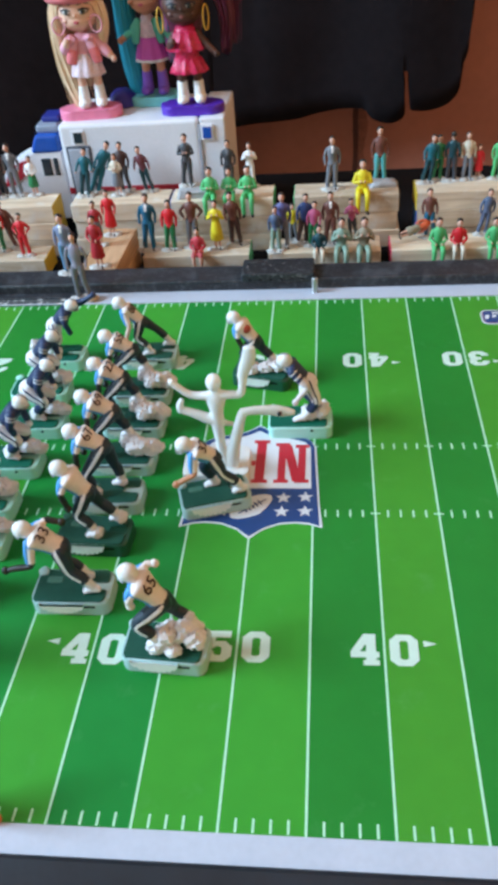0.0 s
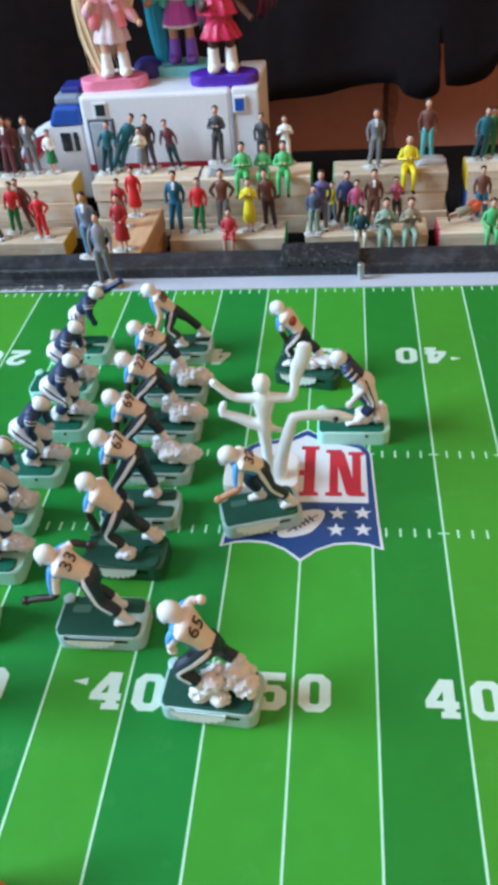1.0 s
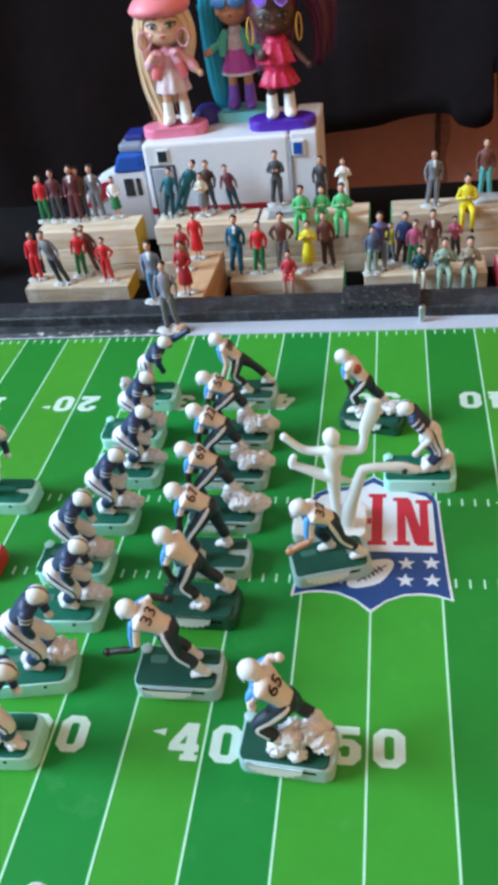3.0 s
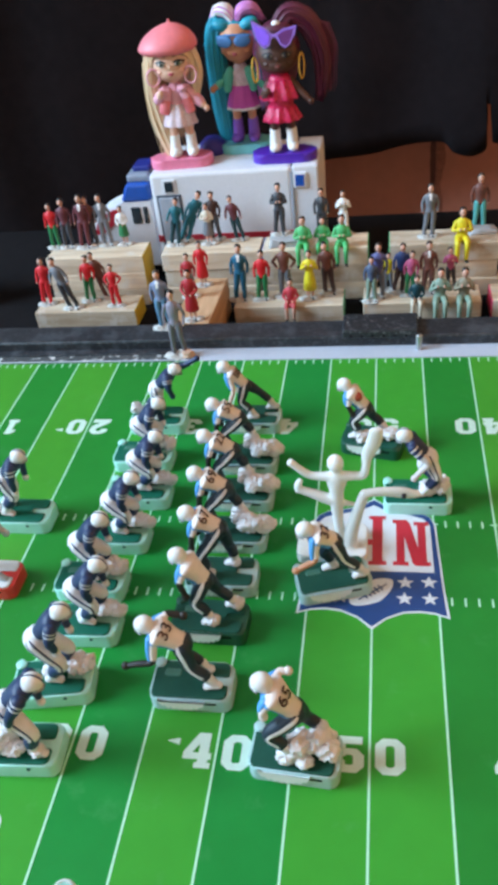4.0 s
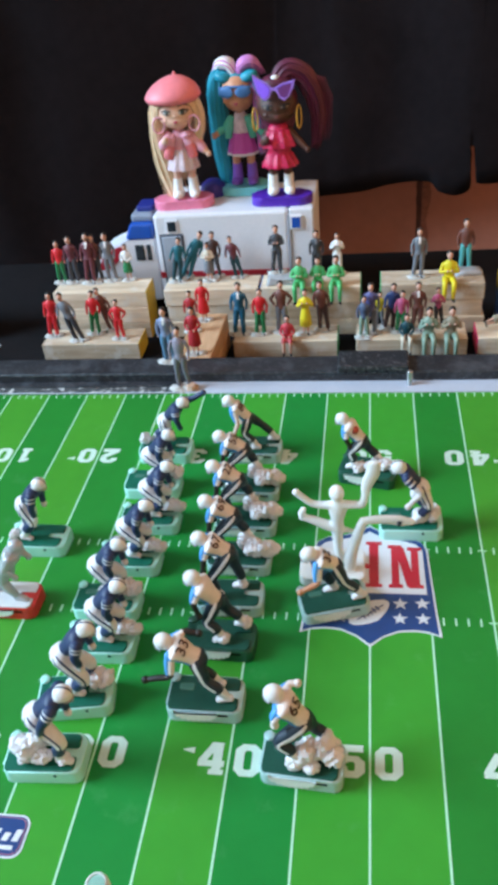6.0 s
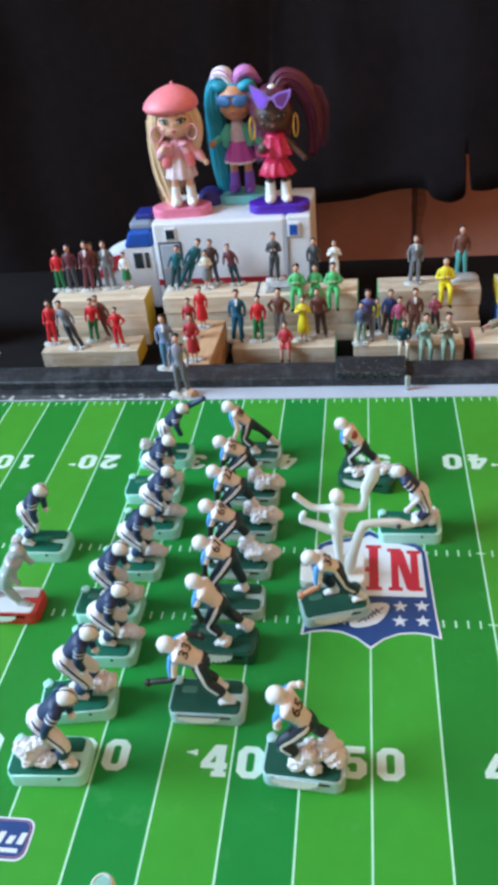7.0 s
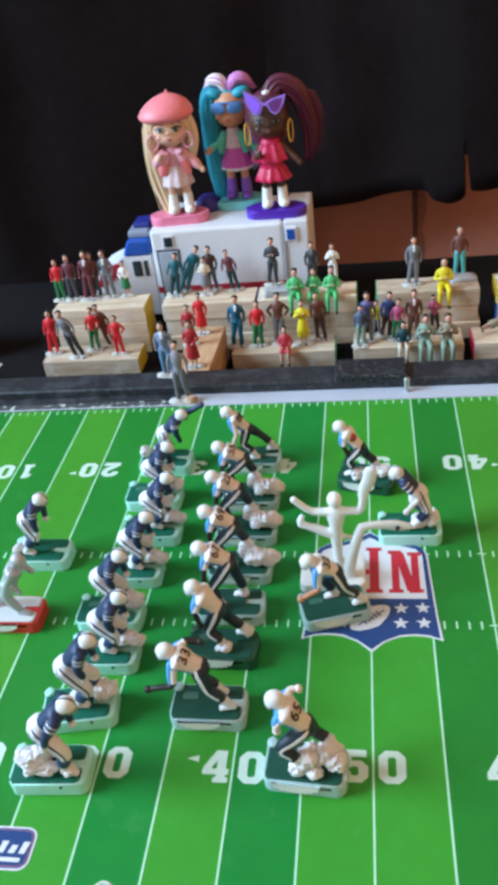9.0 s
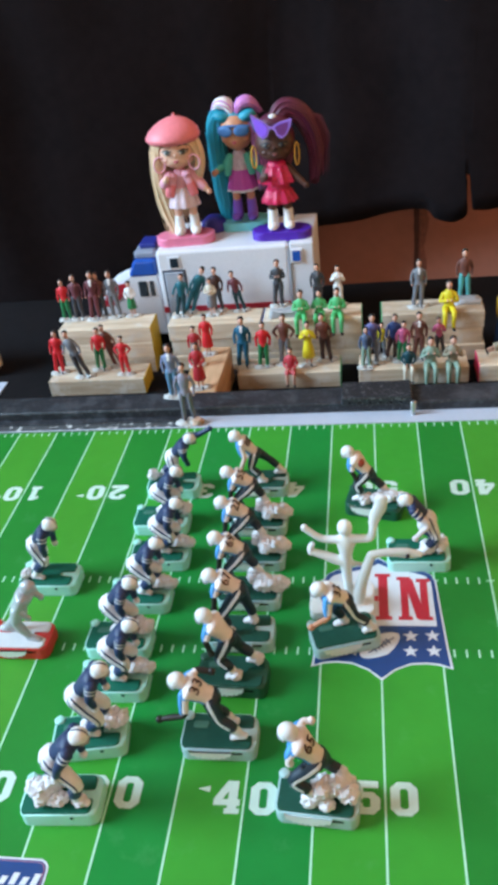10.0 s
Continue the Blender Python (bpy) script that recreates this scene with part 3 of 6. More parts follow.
def tube(bm, pts, radii, tone, side=(0, 1, 0), seg=14, n=4):
    """A smooth moulded form through pts; radii are (across, deep) at each; tone(u, a) picks the paint
    at u of its length and angle a in degrees from the side direction."""
    path = spline([Vector(p) for p in pts], n)
    rad = spline([Vector((*r, 0)) for r in radii], n)
    m = len(path) - 1
    rings = []
    for i, p in enumerate(path):
        w = (path[min(i + 1, m)] - path[max(i - 1, 0)]).normalized()
        u = Vector(side) - w * w.dot(Vector(side))
        u = u.normalized() if u.length > 1e-3 else w.orthogonal().normalized()
        v = u.cross(w)
        rings.append((p, w, u, v, rad[i].x, rad[i].y))
    full = []
    p, w, u, v, a, b = rings[0]
    for ang in (-80, -45):
        c = math.cos(radians(ang))
        full.append((p + w * min(a, b) * 0.8 * math.sin(radians(ang)), u, v, a * c, b * c, 0.0))
    full += [(p, u, v, a, b, i / m) for i, (p, w, u, v, a, b) in enumerate(rings)]
    p, w, u, v, a, b = rings[-1]
    for ang in (45, 80):
        c = math.cos(radians(ang))
        full.append((p + w * min(a, b) * 0.8 * math.sin(radians(ang)), u, v, a * c, b * c, 1.0))
    vs = [[bm.verts.new(p + u * a * math.cos(2 * math.pi * k / seg) + v * b * math.sin(2 * math.pi * k / seg)) for k in range(seg)] for p, u, v, a, b, t in full]
    for i in range(len(vs) - 1):
        t = (full[i][5] + full[i + 1][5]) / 2
        for k in range(seg):
            ang = (360 * (k + 0.5) / seg + 180) % 360 - 180
            bm.faces.new((vs[i][k], vs[i][(k + 1) % seg], vs[i + 1][(k + 1) % seg], vs[i + 1][k])).material_index = tone(t, ang)
    bm.faces.new(list(reversed(vs[0]))).material_index = tone(0.0, 0.0)
    bm.faces.new(vs[-1]).material_index = tone(1.0, 0.0)


SKIN = tint(212, 160, 138)
GLUE = paint("pale_glue_base", (0.56, 0.53, 0.50), 0.6, 0.22, 300.0, 0.4, 600.0)
HAIR = tint(38, 27, 22)
SHOE = tint(34, 30, 30)


def person_mesh(name, H, top, legs, style, arms, lean, hair, shirt, base, f):
    """A little moulded figure facing -y, feet at the origin, as one mesh."""
    bm = bmesh.new()
    k = H
    lx = lean / H
    mats = [top, legs, SKIN, hair, SHOE, shirt, GLUE]
    r = random.Random(int(H * 1e6) + int(lean * 1e6) + len(style) * 7)
    shift = r.uniform(-0.02, 0.02)

    def P(x, y, z):
        return (x * k + lx * z * k, y * k, z * k)

    def form(pts, radii, tone, seg=10, n=3):
        tube(bm, [P(*p) for p in pts], [(a * f * k, b * f * k) for a, b in radii], tone if callable(tone) else lambda t, a: tone, (1, 0, 0), seg, n)

    if style in ("stand", "skirt", "coat"):
        bare = style != "stand"
        for s in (-1, 1):
            hipx, footx = 0.050 * s, (0.072 + shift * s if not bare else 0.042) * s
            if bare:
                form([(hipx, 0, 0.42), (hipx, -0.01, 0.26), (footx, 0.005, 0.16), (footx, 0.01, 0.05)], [(0.036, 0.038), (0.036, 0.038), (0.034, 0.036), (0.024, 0.026)], 2, 8)
            else:
                form([(hipx, 0, 0.50), (hipx * 1.1, -0.008, 0.38), ((hipx + footx) / 2, -0.014, 0.26), (footx, 0.004, 0.15), (footx, 0.008, 0.035)], [(0.066, 0.072), (0.064, 0.066), (0.052, 0.054), (0.050, 0.052), (0.046, 0.050)], 1)
            form([(footx, 0.02, 0.025), (footx * 1.1, -0.02, 0.025), (footx * 1.3, -0.075, 0.016)], [(0.030, 0.028), (0.034, 0.030), (0.028, 0.018)], 4, 8, 2)
        if bare:
            tone = 1 if style == "skirt" else 0
            zl = 0.24 if style == "skirt" else 0.20
            lathe(bm, P(0, 0, 0), [(0.135 * f * k, zl * k), (0.150 * f * k, (zl + 0.012) * k), (0.130 * f * k, 0.40 * k), (0.092 * f * k, 0.56 * k)], tone, 18, (lx, 0), 0.78, 0.05, 7)
        zt = 0.0
    else:
        # seated on an edge: seat at the origin, shins hanging down the front
        for s in (-1, 1):
            shin = 1 if style == "sit" else 2
            form([(0.052 * s, 0.02, 0.065), (0.062 * s, -0.10, 0.068), (0.074 * s, -0.20, 0.060), (0.072 * s, -0.222, -0.06), (0.070 * s, -0.205, -0.205)], [(0.066, 0.060), (0.062, 0.058), (0.052, 0.052), (0.046, 0.048), (0.038, 0.040)], lambda t, a, shin=shin: 1 if t < 0.55 else shin, 10)
            form([(0.07 * s, -0.19, -0.225), (0.075 * s, -0.23, -0.228), (0.085 * s, -0.275, -0.238)], [(0.030, 0.028), (0.033, 0.028), (0.026, 0.018)], 4, 8, 2)
        if style == "sit_skirt":
            ball(bm, P(0, -0.08, 0.05), (0.13 * f * k, 0.15 * f * k, 0.075 * f * k), 1)
        zt = -0.44

    def front(t, a):
        return 5 if shirt != top and 0.45 < t < 0.93 and abs(a - 90) < 46 * (t - 0.42) else 0

    form([(0, 0, 0.49 + zt), (0, 0.004, 0.585 + zt), (0, 0, 0.69 + zt), (0, 0.004, 0.775 + zt), (0, 0.004, 0.83 + zt)], [(0.100, 0.076), (0.096, 0.070), (0.118, 0.084), (0.116, 0.070), (0.036, 0.036)], front, 32, 5)
    form([(0, 0.004, 0.82 + zt), (0, -0.004, 0.87 + zt)], [(0.036, 0.036), (0.036, 0.036)], 2, 8, 2)
    ball(bm, P(0, -0.010, 0.912 + zt), (0.062 * f * k, 0.070 * f * k, 0.082 * f * k), 2)
    ball(bm, P(0, 0.012, 0.940 + zt), (0.070 * f * k, 0.072 * f * k, 0.068 * f * k), 3)
    ball(bm, P(0, -0.074, 0.902 + zt), (0.012 * f * k, 0.016 * f * k, 0.016 * f * k), 2, None, 6, 4)
    for s in (-1, 1):
        sh = (0.096 * s, 0.004, 0.762 + zt)
        if arms == "down":
            el, ha = (0.138 * s, 0.016, 0.63 + zt), (0.130 * s, -0.025 - 0.02 * s * shift / 0.02, 0.49 + zt)
        elif arms == "hips":
            el, ha = (0.185 * s, 0.03, 0.64 + zt), (0.11 * s, -0.05, 0.55 + zt)
        elif arms == "crossed":
            el, ha = (0.140 * s, -0.03, 0.635 + zt), (-0.03 * s, -0.105, 0.67 + zt)
        elif arms == "lap":
            el, ha = (0.138 * s, -0.02, 0.62 + zt), (0.05 * s, -0.15, 0.57 + zt)
        elif arms == "chest":
            el, ha = (0.145 * s, -0.02, 0.64 + zt), (0.05 * s, -0.12, 0.74 + zt)
        else:
            el, ha = (0.150 * s, -0.02, 0.64 + zt), (0.165 * s, -0.09, 0.54 + zt)
        mid = tuple((p + q) / 2 for p, q in zip(el, ha))
        form([sh, tuple((p + q) / 2 for p, q in zip(sh, el)), el, mid, ha], [(0.036, 0.042), (0.037, 0.041), (0.033, 0.035), (0.030, 0.032), (0.024, 0.026)], 0, 8)
        ball(bm, P(*ha), (0.023 * f * k, 0.026 * f * k, 0.032 * f * k), 2, None, 8, 6)
    if base:
        n = 16
        q = [1.0 + 0.55 * noise.noise((i * 0.8, H * 900, lean * 900)) for i in range(n)]
        pts = [(0.19 * k * q[i] * math.cos(2 * math.pi * i / n), 0.115 * k * q[i] * math.sin(2 * math.pi * i / n)) for i in range(n)]
        prism_bm(pts, 0.0, 0.0006, bm, 6)
        for s in (-1, 1):
            lump(bm, (0.085 * s * k, 0.02 * k * s, 0.0006), (0.11 * k, 0.085 * k, 0.0017), 6)
    return mesh_object(name, bm, mats, smooth=True)


REAR_Z, FRONT_Z = 0.0126, -0.0158
BLOCK_D, BLOCK_H = 0.0265, 0.0142


def person(label, x, y, z, H, top, legs, style="stand", arms="down", lean=0.0, turn=0.0, hair=None, shirt=None, base=True, slim=0.83):
    if z in (REAR_Z, FRONT_Z) and style.startswith("sit"):
        base = False
    ob = person_mesh("toy_figure", H, top, legs, style, arms, lean, hair or HAIR, shirt or top, base, slim)
    ob.matrix_basis = pose(x, y, z, 0, 0, turn)
    return tagged(ob, label, "toy figure", "spectator figures on the wooden blocks")


# ---- wooden blocks ----


def block(x0, x1, y0, z0, end_left=None, end_right=None, turn=0.0, mat=None, label="pale pine block lying flat"):
    """One planed block; the ends may be painted."""
    bm = box_bm(-(x1 - x0) / 2, (x1 - x0) / 2, 0, BLOCK_D, 0, BLOCK_H, 0.0007)
    mats = [mat or PINE]
    for e, s in ((end_left, -1), (end_right, 1)):
        if e:
            mats.append(e)
            for fc in bm.faces:
                if fc.calc_center_median().x * s > (x1 - x0) / 2 - 0.0006:
                    fc.material_index = len(mats) - 1
    ob = mesh_object("wooden_block", bm, mats)
    ob.matrix_basis = pose((x0 + x1) / 2, y0, z0, 0, 0, turn)
    return tagged(ob, label, "block", "wooden grandstand blocks")


YELLOW = tint(200, 164, 44)
END_GREEN = tint(70, 165, 110)
END_PINK = tint(225, 60, 100)
END_BLUE = tint(40, 90, 160)
Y_FRONT, Y_REAR = 0.262, 0.298
rng = random.Random(4)
for x0, x1, el, er in ((-0.2615, -0.1810, None, YELLOW), (-0.1665, -0.0890, None, None), (-0.0875, -0.0070, END_BLUE, END_GREEN), (0.0080, 0.0875, END_GREEN, None), (0.1000, 0.1800, YELLOW, None), (0.1850, 0.2650, None, None), (-0.4145, -0.3345, None, None)):
    for i in range(3):
        j = rng.uniform(-0.0012, 0.0012) if i < 2 else 0
        if i == 0 and x0 == 0.0080:
            j = 0.0015
        block(x0 + j, x1 + j, Y_REAR + (rng.uniform(-0.0006, 0.0012) if i < 2 else 0), TABLE_Z + i * BLOCK_H, END_BLUE if x0 == 0.1 and i < 2 else el, er, label="pale pine block in a stack of three")
for x0, x1, el, er in ((-0.2655, -0.1835, None, YELLOW), (-0.1065, -0.0245, None, END_GREEN), (-0.0105, 0.0730, None, None), (0.0800, 0.1600, END_PINK, None), (0.166, 0.246, None, None)):
    block(x0, x1, Y_FRONT, TABLE_Z, el, er, label="pale pine block lying flat before a stack")
tagged(mesh_object("paper_sheet", box_bm(-0.440, -0.3150, 0.235, 0.2880, TABLE_Z + 0.0001, TABLE_Z + 0.0012), [STRIP_WHITE]), "white paper sheet lying on the table", "paper")
# two blocks set end-on in the gap of the front row
for i, mat in enumerate((ORANGE_PINE, ORANGE_PINE)):
    ob = block(-0.039, 0.039, 0.0, 0.0, mat=mat, label="orange pine block lying end-on towards the field")
    ob.matrix_basis = pose(-0.1140, 0.2440 + 0.001 * i, TABLE_Z + i * BLOCK_H, 0, 0, 88)

# ---- spectators ----
RED, DARKRED, MAROON = tint(214, 36, 44), tint(178, 42, 50), tint(104, 50, 58)
GREEN, LEAF = tint(38, 120, 72), tint(86, 182, 112)
GREY, DARKGREY, SLATE = tint(118, 118, 124), tint(66, 66, 72), tint(84, 96, 122)
TEAL, DARKTEAL = tint(22, 96, 108), tint(24, 66, 74)
BROWN, DARKBROWN = tint(112, 66, 56), tint(72, 46, 42)
WHITE, CREAM = tint(234, 228, 224), tint(214, 200, 180)
YEL, PINK, PURPLE = tint(226, 204, 40), tint(190, 88, 124), tint(92, 90, 138)
BLUE, STEELBLUE, TURQ = tint(54, 74, 128), tint(26, 96, 126), tint(92, 176, 176)
PALEGREEN, TAN = tint(138, 158, 140), tint(150, 138, 116)
ORANGE = tint(226, 100, 60)

W = "small moulded figure "
# stack furthest along the home side
person(W + "in a red shirt and green trousers", -0.2590, 0.3200, REAR_Z, 0.0374, RED, GREEN, lean=0.001)
person(W + "in a maroon jacket", -0.2475, 0.3190, REAR_Z, 0.0414, MAROON, DARKGREY, lean=0.001)
person(W + "in a maroon suit with a white collar", -0.2325, 0.3180, REAR_Z, 0.0440, MAROON, MAROON, shirt=WHITE, lean=0.002)
person(W + "in brown, half hidden behind another", -0.2275, 0.3215, REAR_Z, 0.0414, BROWN, DARKGREY)
person(W + "in a grey suit and white shirt", -0.2150, 0.3210, REAR_Z, 0.0424, GREY, GREY, shirt=WHITE, lean=-0.001)
person(W + "in a white top and green skirt", -0.2000, 0.3200, REAR_Z, 0.0324, WHITE, GREEN, "skirt", "lap")
person(W + "in a red suit", -0.2590, 0.2770, FRONT_Z, 0.0398, RED, RED, arms="down", lean=0.003)
person(W + "in a grey shirt, leaning", -0.2345, 0.2690, FRONT_Z, 0.0428, GREY, DARKGREY, lean=-0.010, arms="out")
person(W + "in a red shirt and green trousers", -0.2235, 0.2800, FRONT_Z, 0.0388, RED, GREEN, lean=0.002)
person(W + "in brown, leaning on the block behind", -0.2095, 0.2850, FRONT_Z, 0.0388, BROWN, BROWN, lean=-0.010, arms="out")
person(W + "in a red suit, bending forward", -0.2005, 0.2710, FRONT_Z, 0.0348, RED, RED, arms="hips", lean=0.001)
# stack before the toy van
person(W + "in a teal suit", -0.1575, 0.3150, REAR_Z, 0.0384, TEAL, DARKTEAL, arms="out", lean=0.005)
person(W + "in teal, leaning far over", -0.1525, 0.3215, REAR_Z, 0.0405, TEAL, TEAL, lean=0.018)
person(W + "in a cream top and grey skirt", -0.1300, 0.3140, REAR_Z, 0.0334, CREAM, GREY, "skirt", "crossed")
person(W + "in a dark jacket", -0.1265, 0.3220, REAR_Z, 0.0394, DARKBROWN, DARKGREY)
person(W + "in a plum jacket, leaning over", -0.1065, 0.3200, REAR_Z, 0.0360, MAROON, DARKTEAL, lean=-0.006, arms="out")
person(W + "in a dark grey suit with folded arms", -0.0735, 0.3135, REAR_Z + 0.0060, 0.0400, DARKGREY, DARKGREY, arms="crossed")
person(W + "in a dark suit", -0.0425, 0.3215, REAR_Z, 0.0374, DARKGREY, DARKGREY, shirt=GREY)
person(W + "in a white suit", -0.0260, 0.3215, REAR_Z, 0.0350, WHITE, WHITE, arms="chest")
for x, y, s in ((-0.0555, 0.3005, 0.0445), (-0.0410, 0.3045, 0.0400), (-0.0265, 0.3005, 0.0445)):
    person(W + "in green, sitting on the block edge", x, y, REAR_Z, s, LEAF, LEAF, "sit", "crossed")
GREY_GLUE = paint("grey_glue", (0.40, 0.39, 0.40), 0.6, 0.25, 200.0, 0.4, 400.0)


def glue_blob(x, y, w, d, h):
    """A pad of dried glue, lumpy and low."""
    bm = box_bm(-w, w, -d, d, 0.0, h, 0.0018, seg=3)
    bmesh.ops.subdivide_edges(bm, edges=bm.edges, cuts=2, use_grid_fill=True)
    for v in bm.verts:
        v.co += Vector((1, 1, 0.7)) * 0.0022 * noise.noise(v.co * 260 + Vector((x * 90, 0, 0)))
    tagged(mesh_object("glue_blob", bm, [GREY_GLUE], smooth=True), "pale dried glue pad on a wooden block", "glue").matrix_basis = pose(x, y, REAR_Z - 0.0003)


glue_blob(-0.0675, 0.3100, 0.0135, 0.0085, 0.0066)
glue_blob(0.0765, 0.3160, 0.0100, 0.0060, 0.0042)
# front block in the middle
person(W + "in a blue suit and white shirt", -0.1020, 0.2750, FRONT_Z, 0.0448, STEELBLUE, STEELBLUE, shirt=WHITE, lean=0.001)
person(W + "in a red top and green trousers", -0.0855, 0.2740, FRONT_Z, 0.0398, RED, GREEN, lean=0.001)
person(W + "in a brown shirt with elbows out", -0.0685, 0.2780, FRONT_Z, 0.0438, BROWN, GREY, arms="hips")
person(W + "in a red dress, sitting on the block edge", -0.0635, 0.2650, FRONT_Z, 0.0375, tint(200, 64, 74), tint(196, 78, 84), "sit_skirt", "lap")
person(W + "in a yellow coat", -0.0495, 0.2730, FRONT_Z, 0.0388, YEL, YEL, "coat", "chest")
person(W + "in a brown shirt and dark trousers", -0.0350, 0.2800, FRONT_Z, 0.0418, BROWN, DARKBROWN, lean=-0.004)
# end-on blocks and the gap beside them
STEP_Z = TABLE_Z + 2 * BLOCK_H
person(W + "in a dark red dress", -0.1265, 0.2190, STEP_Z, 0.0385, DARKRED, DARKRED, "coat", "lap")
person(W + "in a red dress", -0.1290, 0.2720, STEP_Z, 0.0355, RED, RED, "coat")
person(W + "in a dark red top and grey skirt", -0.1350, 0.2540, STEP_Z, 0.0345, DARKRED, GREY, "skirt")
person(W + "in a pale blue suit", -0.1397, 0.1935, 0.0074, 0.0422, tint(124, 130, 158), tint(92, 128, 158), shirt=WHITE)
person(W + "in a grey suit, standing at the field edge", -0.1262, 0.1690, 0.0005, 0.0475, tint(142, 132, 148), tint(112, 106, 116), lean=0.001, slim=0.68)
bm = bmesh.new()
lump(bm, (0, 0, 0.0018), (0.0042, 0.0036, 0.0030), 0)
tagged(mesh_object("putty_blob", bm, [tint(196, 156, 132)], smooth=True), "tan putty blob at a toy figure's feet", "putty").matrix_basis = pose(-0.1195, 0.1672, 0.0004)
# stack and block on the other side
person(W + "in a grey suit and white shirt", 0.0375, 0.3110, REAR_Z, 0.0404, GREY, GREY, shirt=WHITE)
person(W + "in yellow, sitting on the block edge", 0.0600, 0.3010, REAR_Z, 0.0465, YEL, YEL, "sit", "crossed")
person(W + "in a brown jacket and turquoise trousers", 0.0740, 0.3215, REAR_Z, 0.0424, BROWN, TURQ, lean=-0.001)
person(W + "in a purple shirt and grey trousers", 0.0005, 0.2720, FRONT_Z, 0.0430, PURPLE, GREY)
person(W + "in a grey-blue shirt", -0.0045, 0.2665, FRONT_Z, 0.0350, SLATE, PALEGREEN)
person(W + "in a yellow top, half hidden", 0.0075, 0.2830, FRONT_Z, 0.0300, YEL, GREY)
person(W + "in a blue shirt and dark trousers", 0.0150, 0.2790, FRONT_Z, 0.0388, BLUE, DARKBROWN, lean=0.003)
person(W + "in a pink top", 0.0225, 0.2740, FRONT_Z, 0.0348, PINK, GREEN, lean=0.002)
person(W + "in a brown suit and white shirt", 0.0360, 0.2760, FRONT_Z, 0.0408, BROWN, BROWN, shirt=WHITE)
person(W + "in a pink top and dark trousers", 0.0530, 0.2840, FRONT_Z, 0.0320, PINK, DARKGREY, lean=-0.002, arms="chest")
person(W + "in teal, sitting on the block edge", 0.0275, 0.2640, FRONT_Z, 0.0370, DARKTEAL, CREAM, "sit", "lap")
person(W + "in pale green, sitting on the block edge", 0.0440, 0.2640, FRONT_Z, 0.0460, PALEGREEN, PALEGREEN, "sit", "chest")
person(W + "in tan, sitting on the block edge", 0.0605, 0.2640, FRONT_Z, 0.0460, TAN, PALEGREEN, "sit", "chest")
# last stack and block
person(W + "in a teal suit", 0.1090, 0.3170, REAR_Z, 0.0364, TEAL, DARKTEAL, lean=0.004)
person(W + "in a dark green suit", 0.1175, 0.3215, REAR_Z, 0.0344, GREEN, GREEN)
person(W + "in a dark suit, back turned", 0.1270, 0.3190, REAR_Z, 0.0374, DARKTEAL, DARKGREY, turn=170)
person(W + "in a white jacket", 0.1400, 0.3200, REAR_Z, 0.0364, CREAM, GREY, lean=-0.002)
person(W + "in a red dress", 0.1475, 0.3220, REAR_Z, 0.0260, RED, RED, "skirt")
person(W + "in a green suit", 0.1610, 0.3200, REAR_Z, 0.0330, LEAF, LEAF)
person(W + "in a brown shirt and blue trousers", 0.1100, 0.2830, FRONT_Z, 0.0378, BROWN, STEELBLUE, lean=-0.002)
person(W + "in a blue-grey suit, leaning", 0.1490, 0.2850, FRONT_Z, 0.0350, SLATE, SLATE, lean=0.003)
person(W + "in green, sitting on the block edge", 0.1140, 0.2640, FRONT_Z, 0.0420, LEAF, LEAF, "sit", "lap")
person(W + "in a red top, sitting on the block edge", 0.1285, 0.2640, FRONT_Z, 0.0400, RED, CREAM, "sit", "lap")
person(W + "in green, sitting on the block edge", 0.1535, 0.2640, FRONT_Z, 0.0400, LEAF, LEAF, "sit", "lap")
lying = person(W + "in orange, lying on one side", 0.0880, 0.2800, FRONT_Z, 0.0300, ORANGE, TAN, "skirt", base=False)
lying.matrix_basis = pose(0.0865, 0.2760, FRONT_Z + 0.0045, 0, 72, 14)

# ---- toy ambulance ----
VAN_RED = tint(176, 30, 48)
VAN_GLASS = paint("dark_window", (0.02, 0.03, 0.04), 0.15, 0.1, 60.0)
BLUE_LENS = paint("blue_lamp", (0.02, 0.09, 0.42), 0.2, 0.1, 60.0)
DOOR_GREY = tint(168, 172, 184)


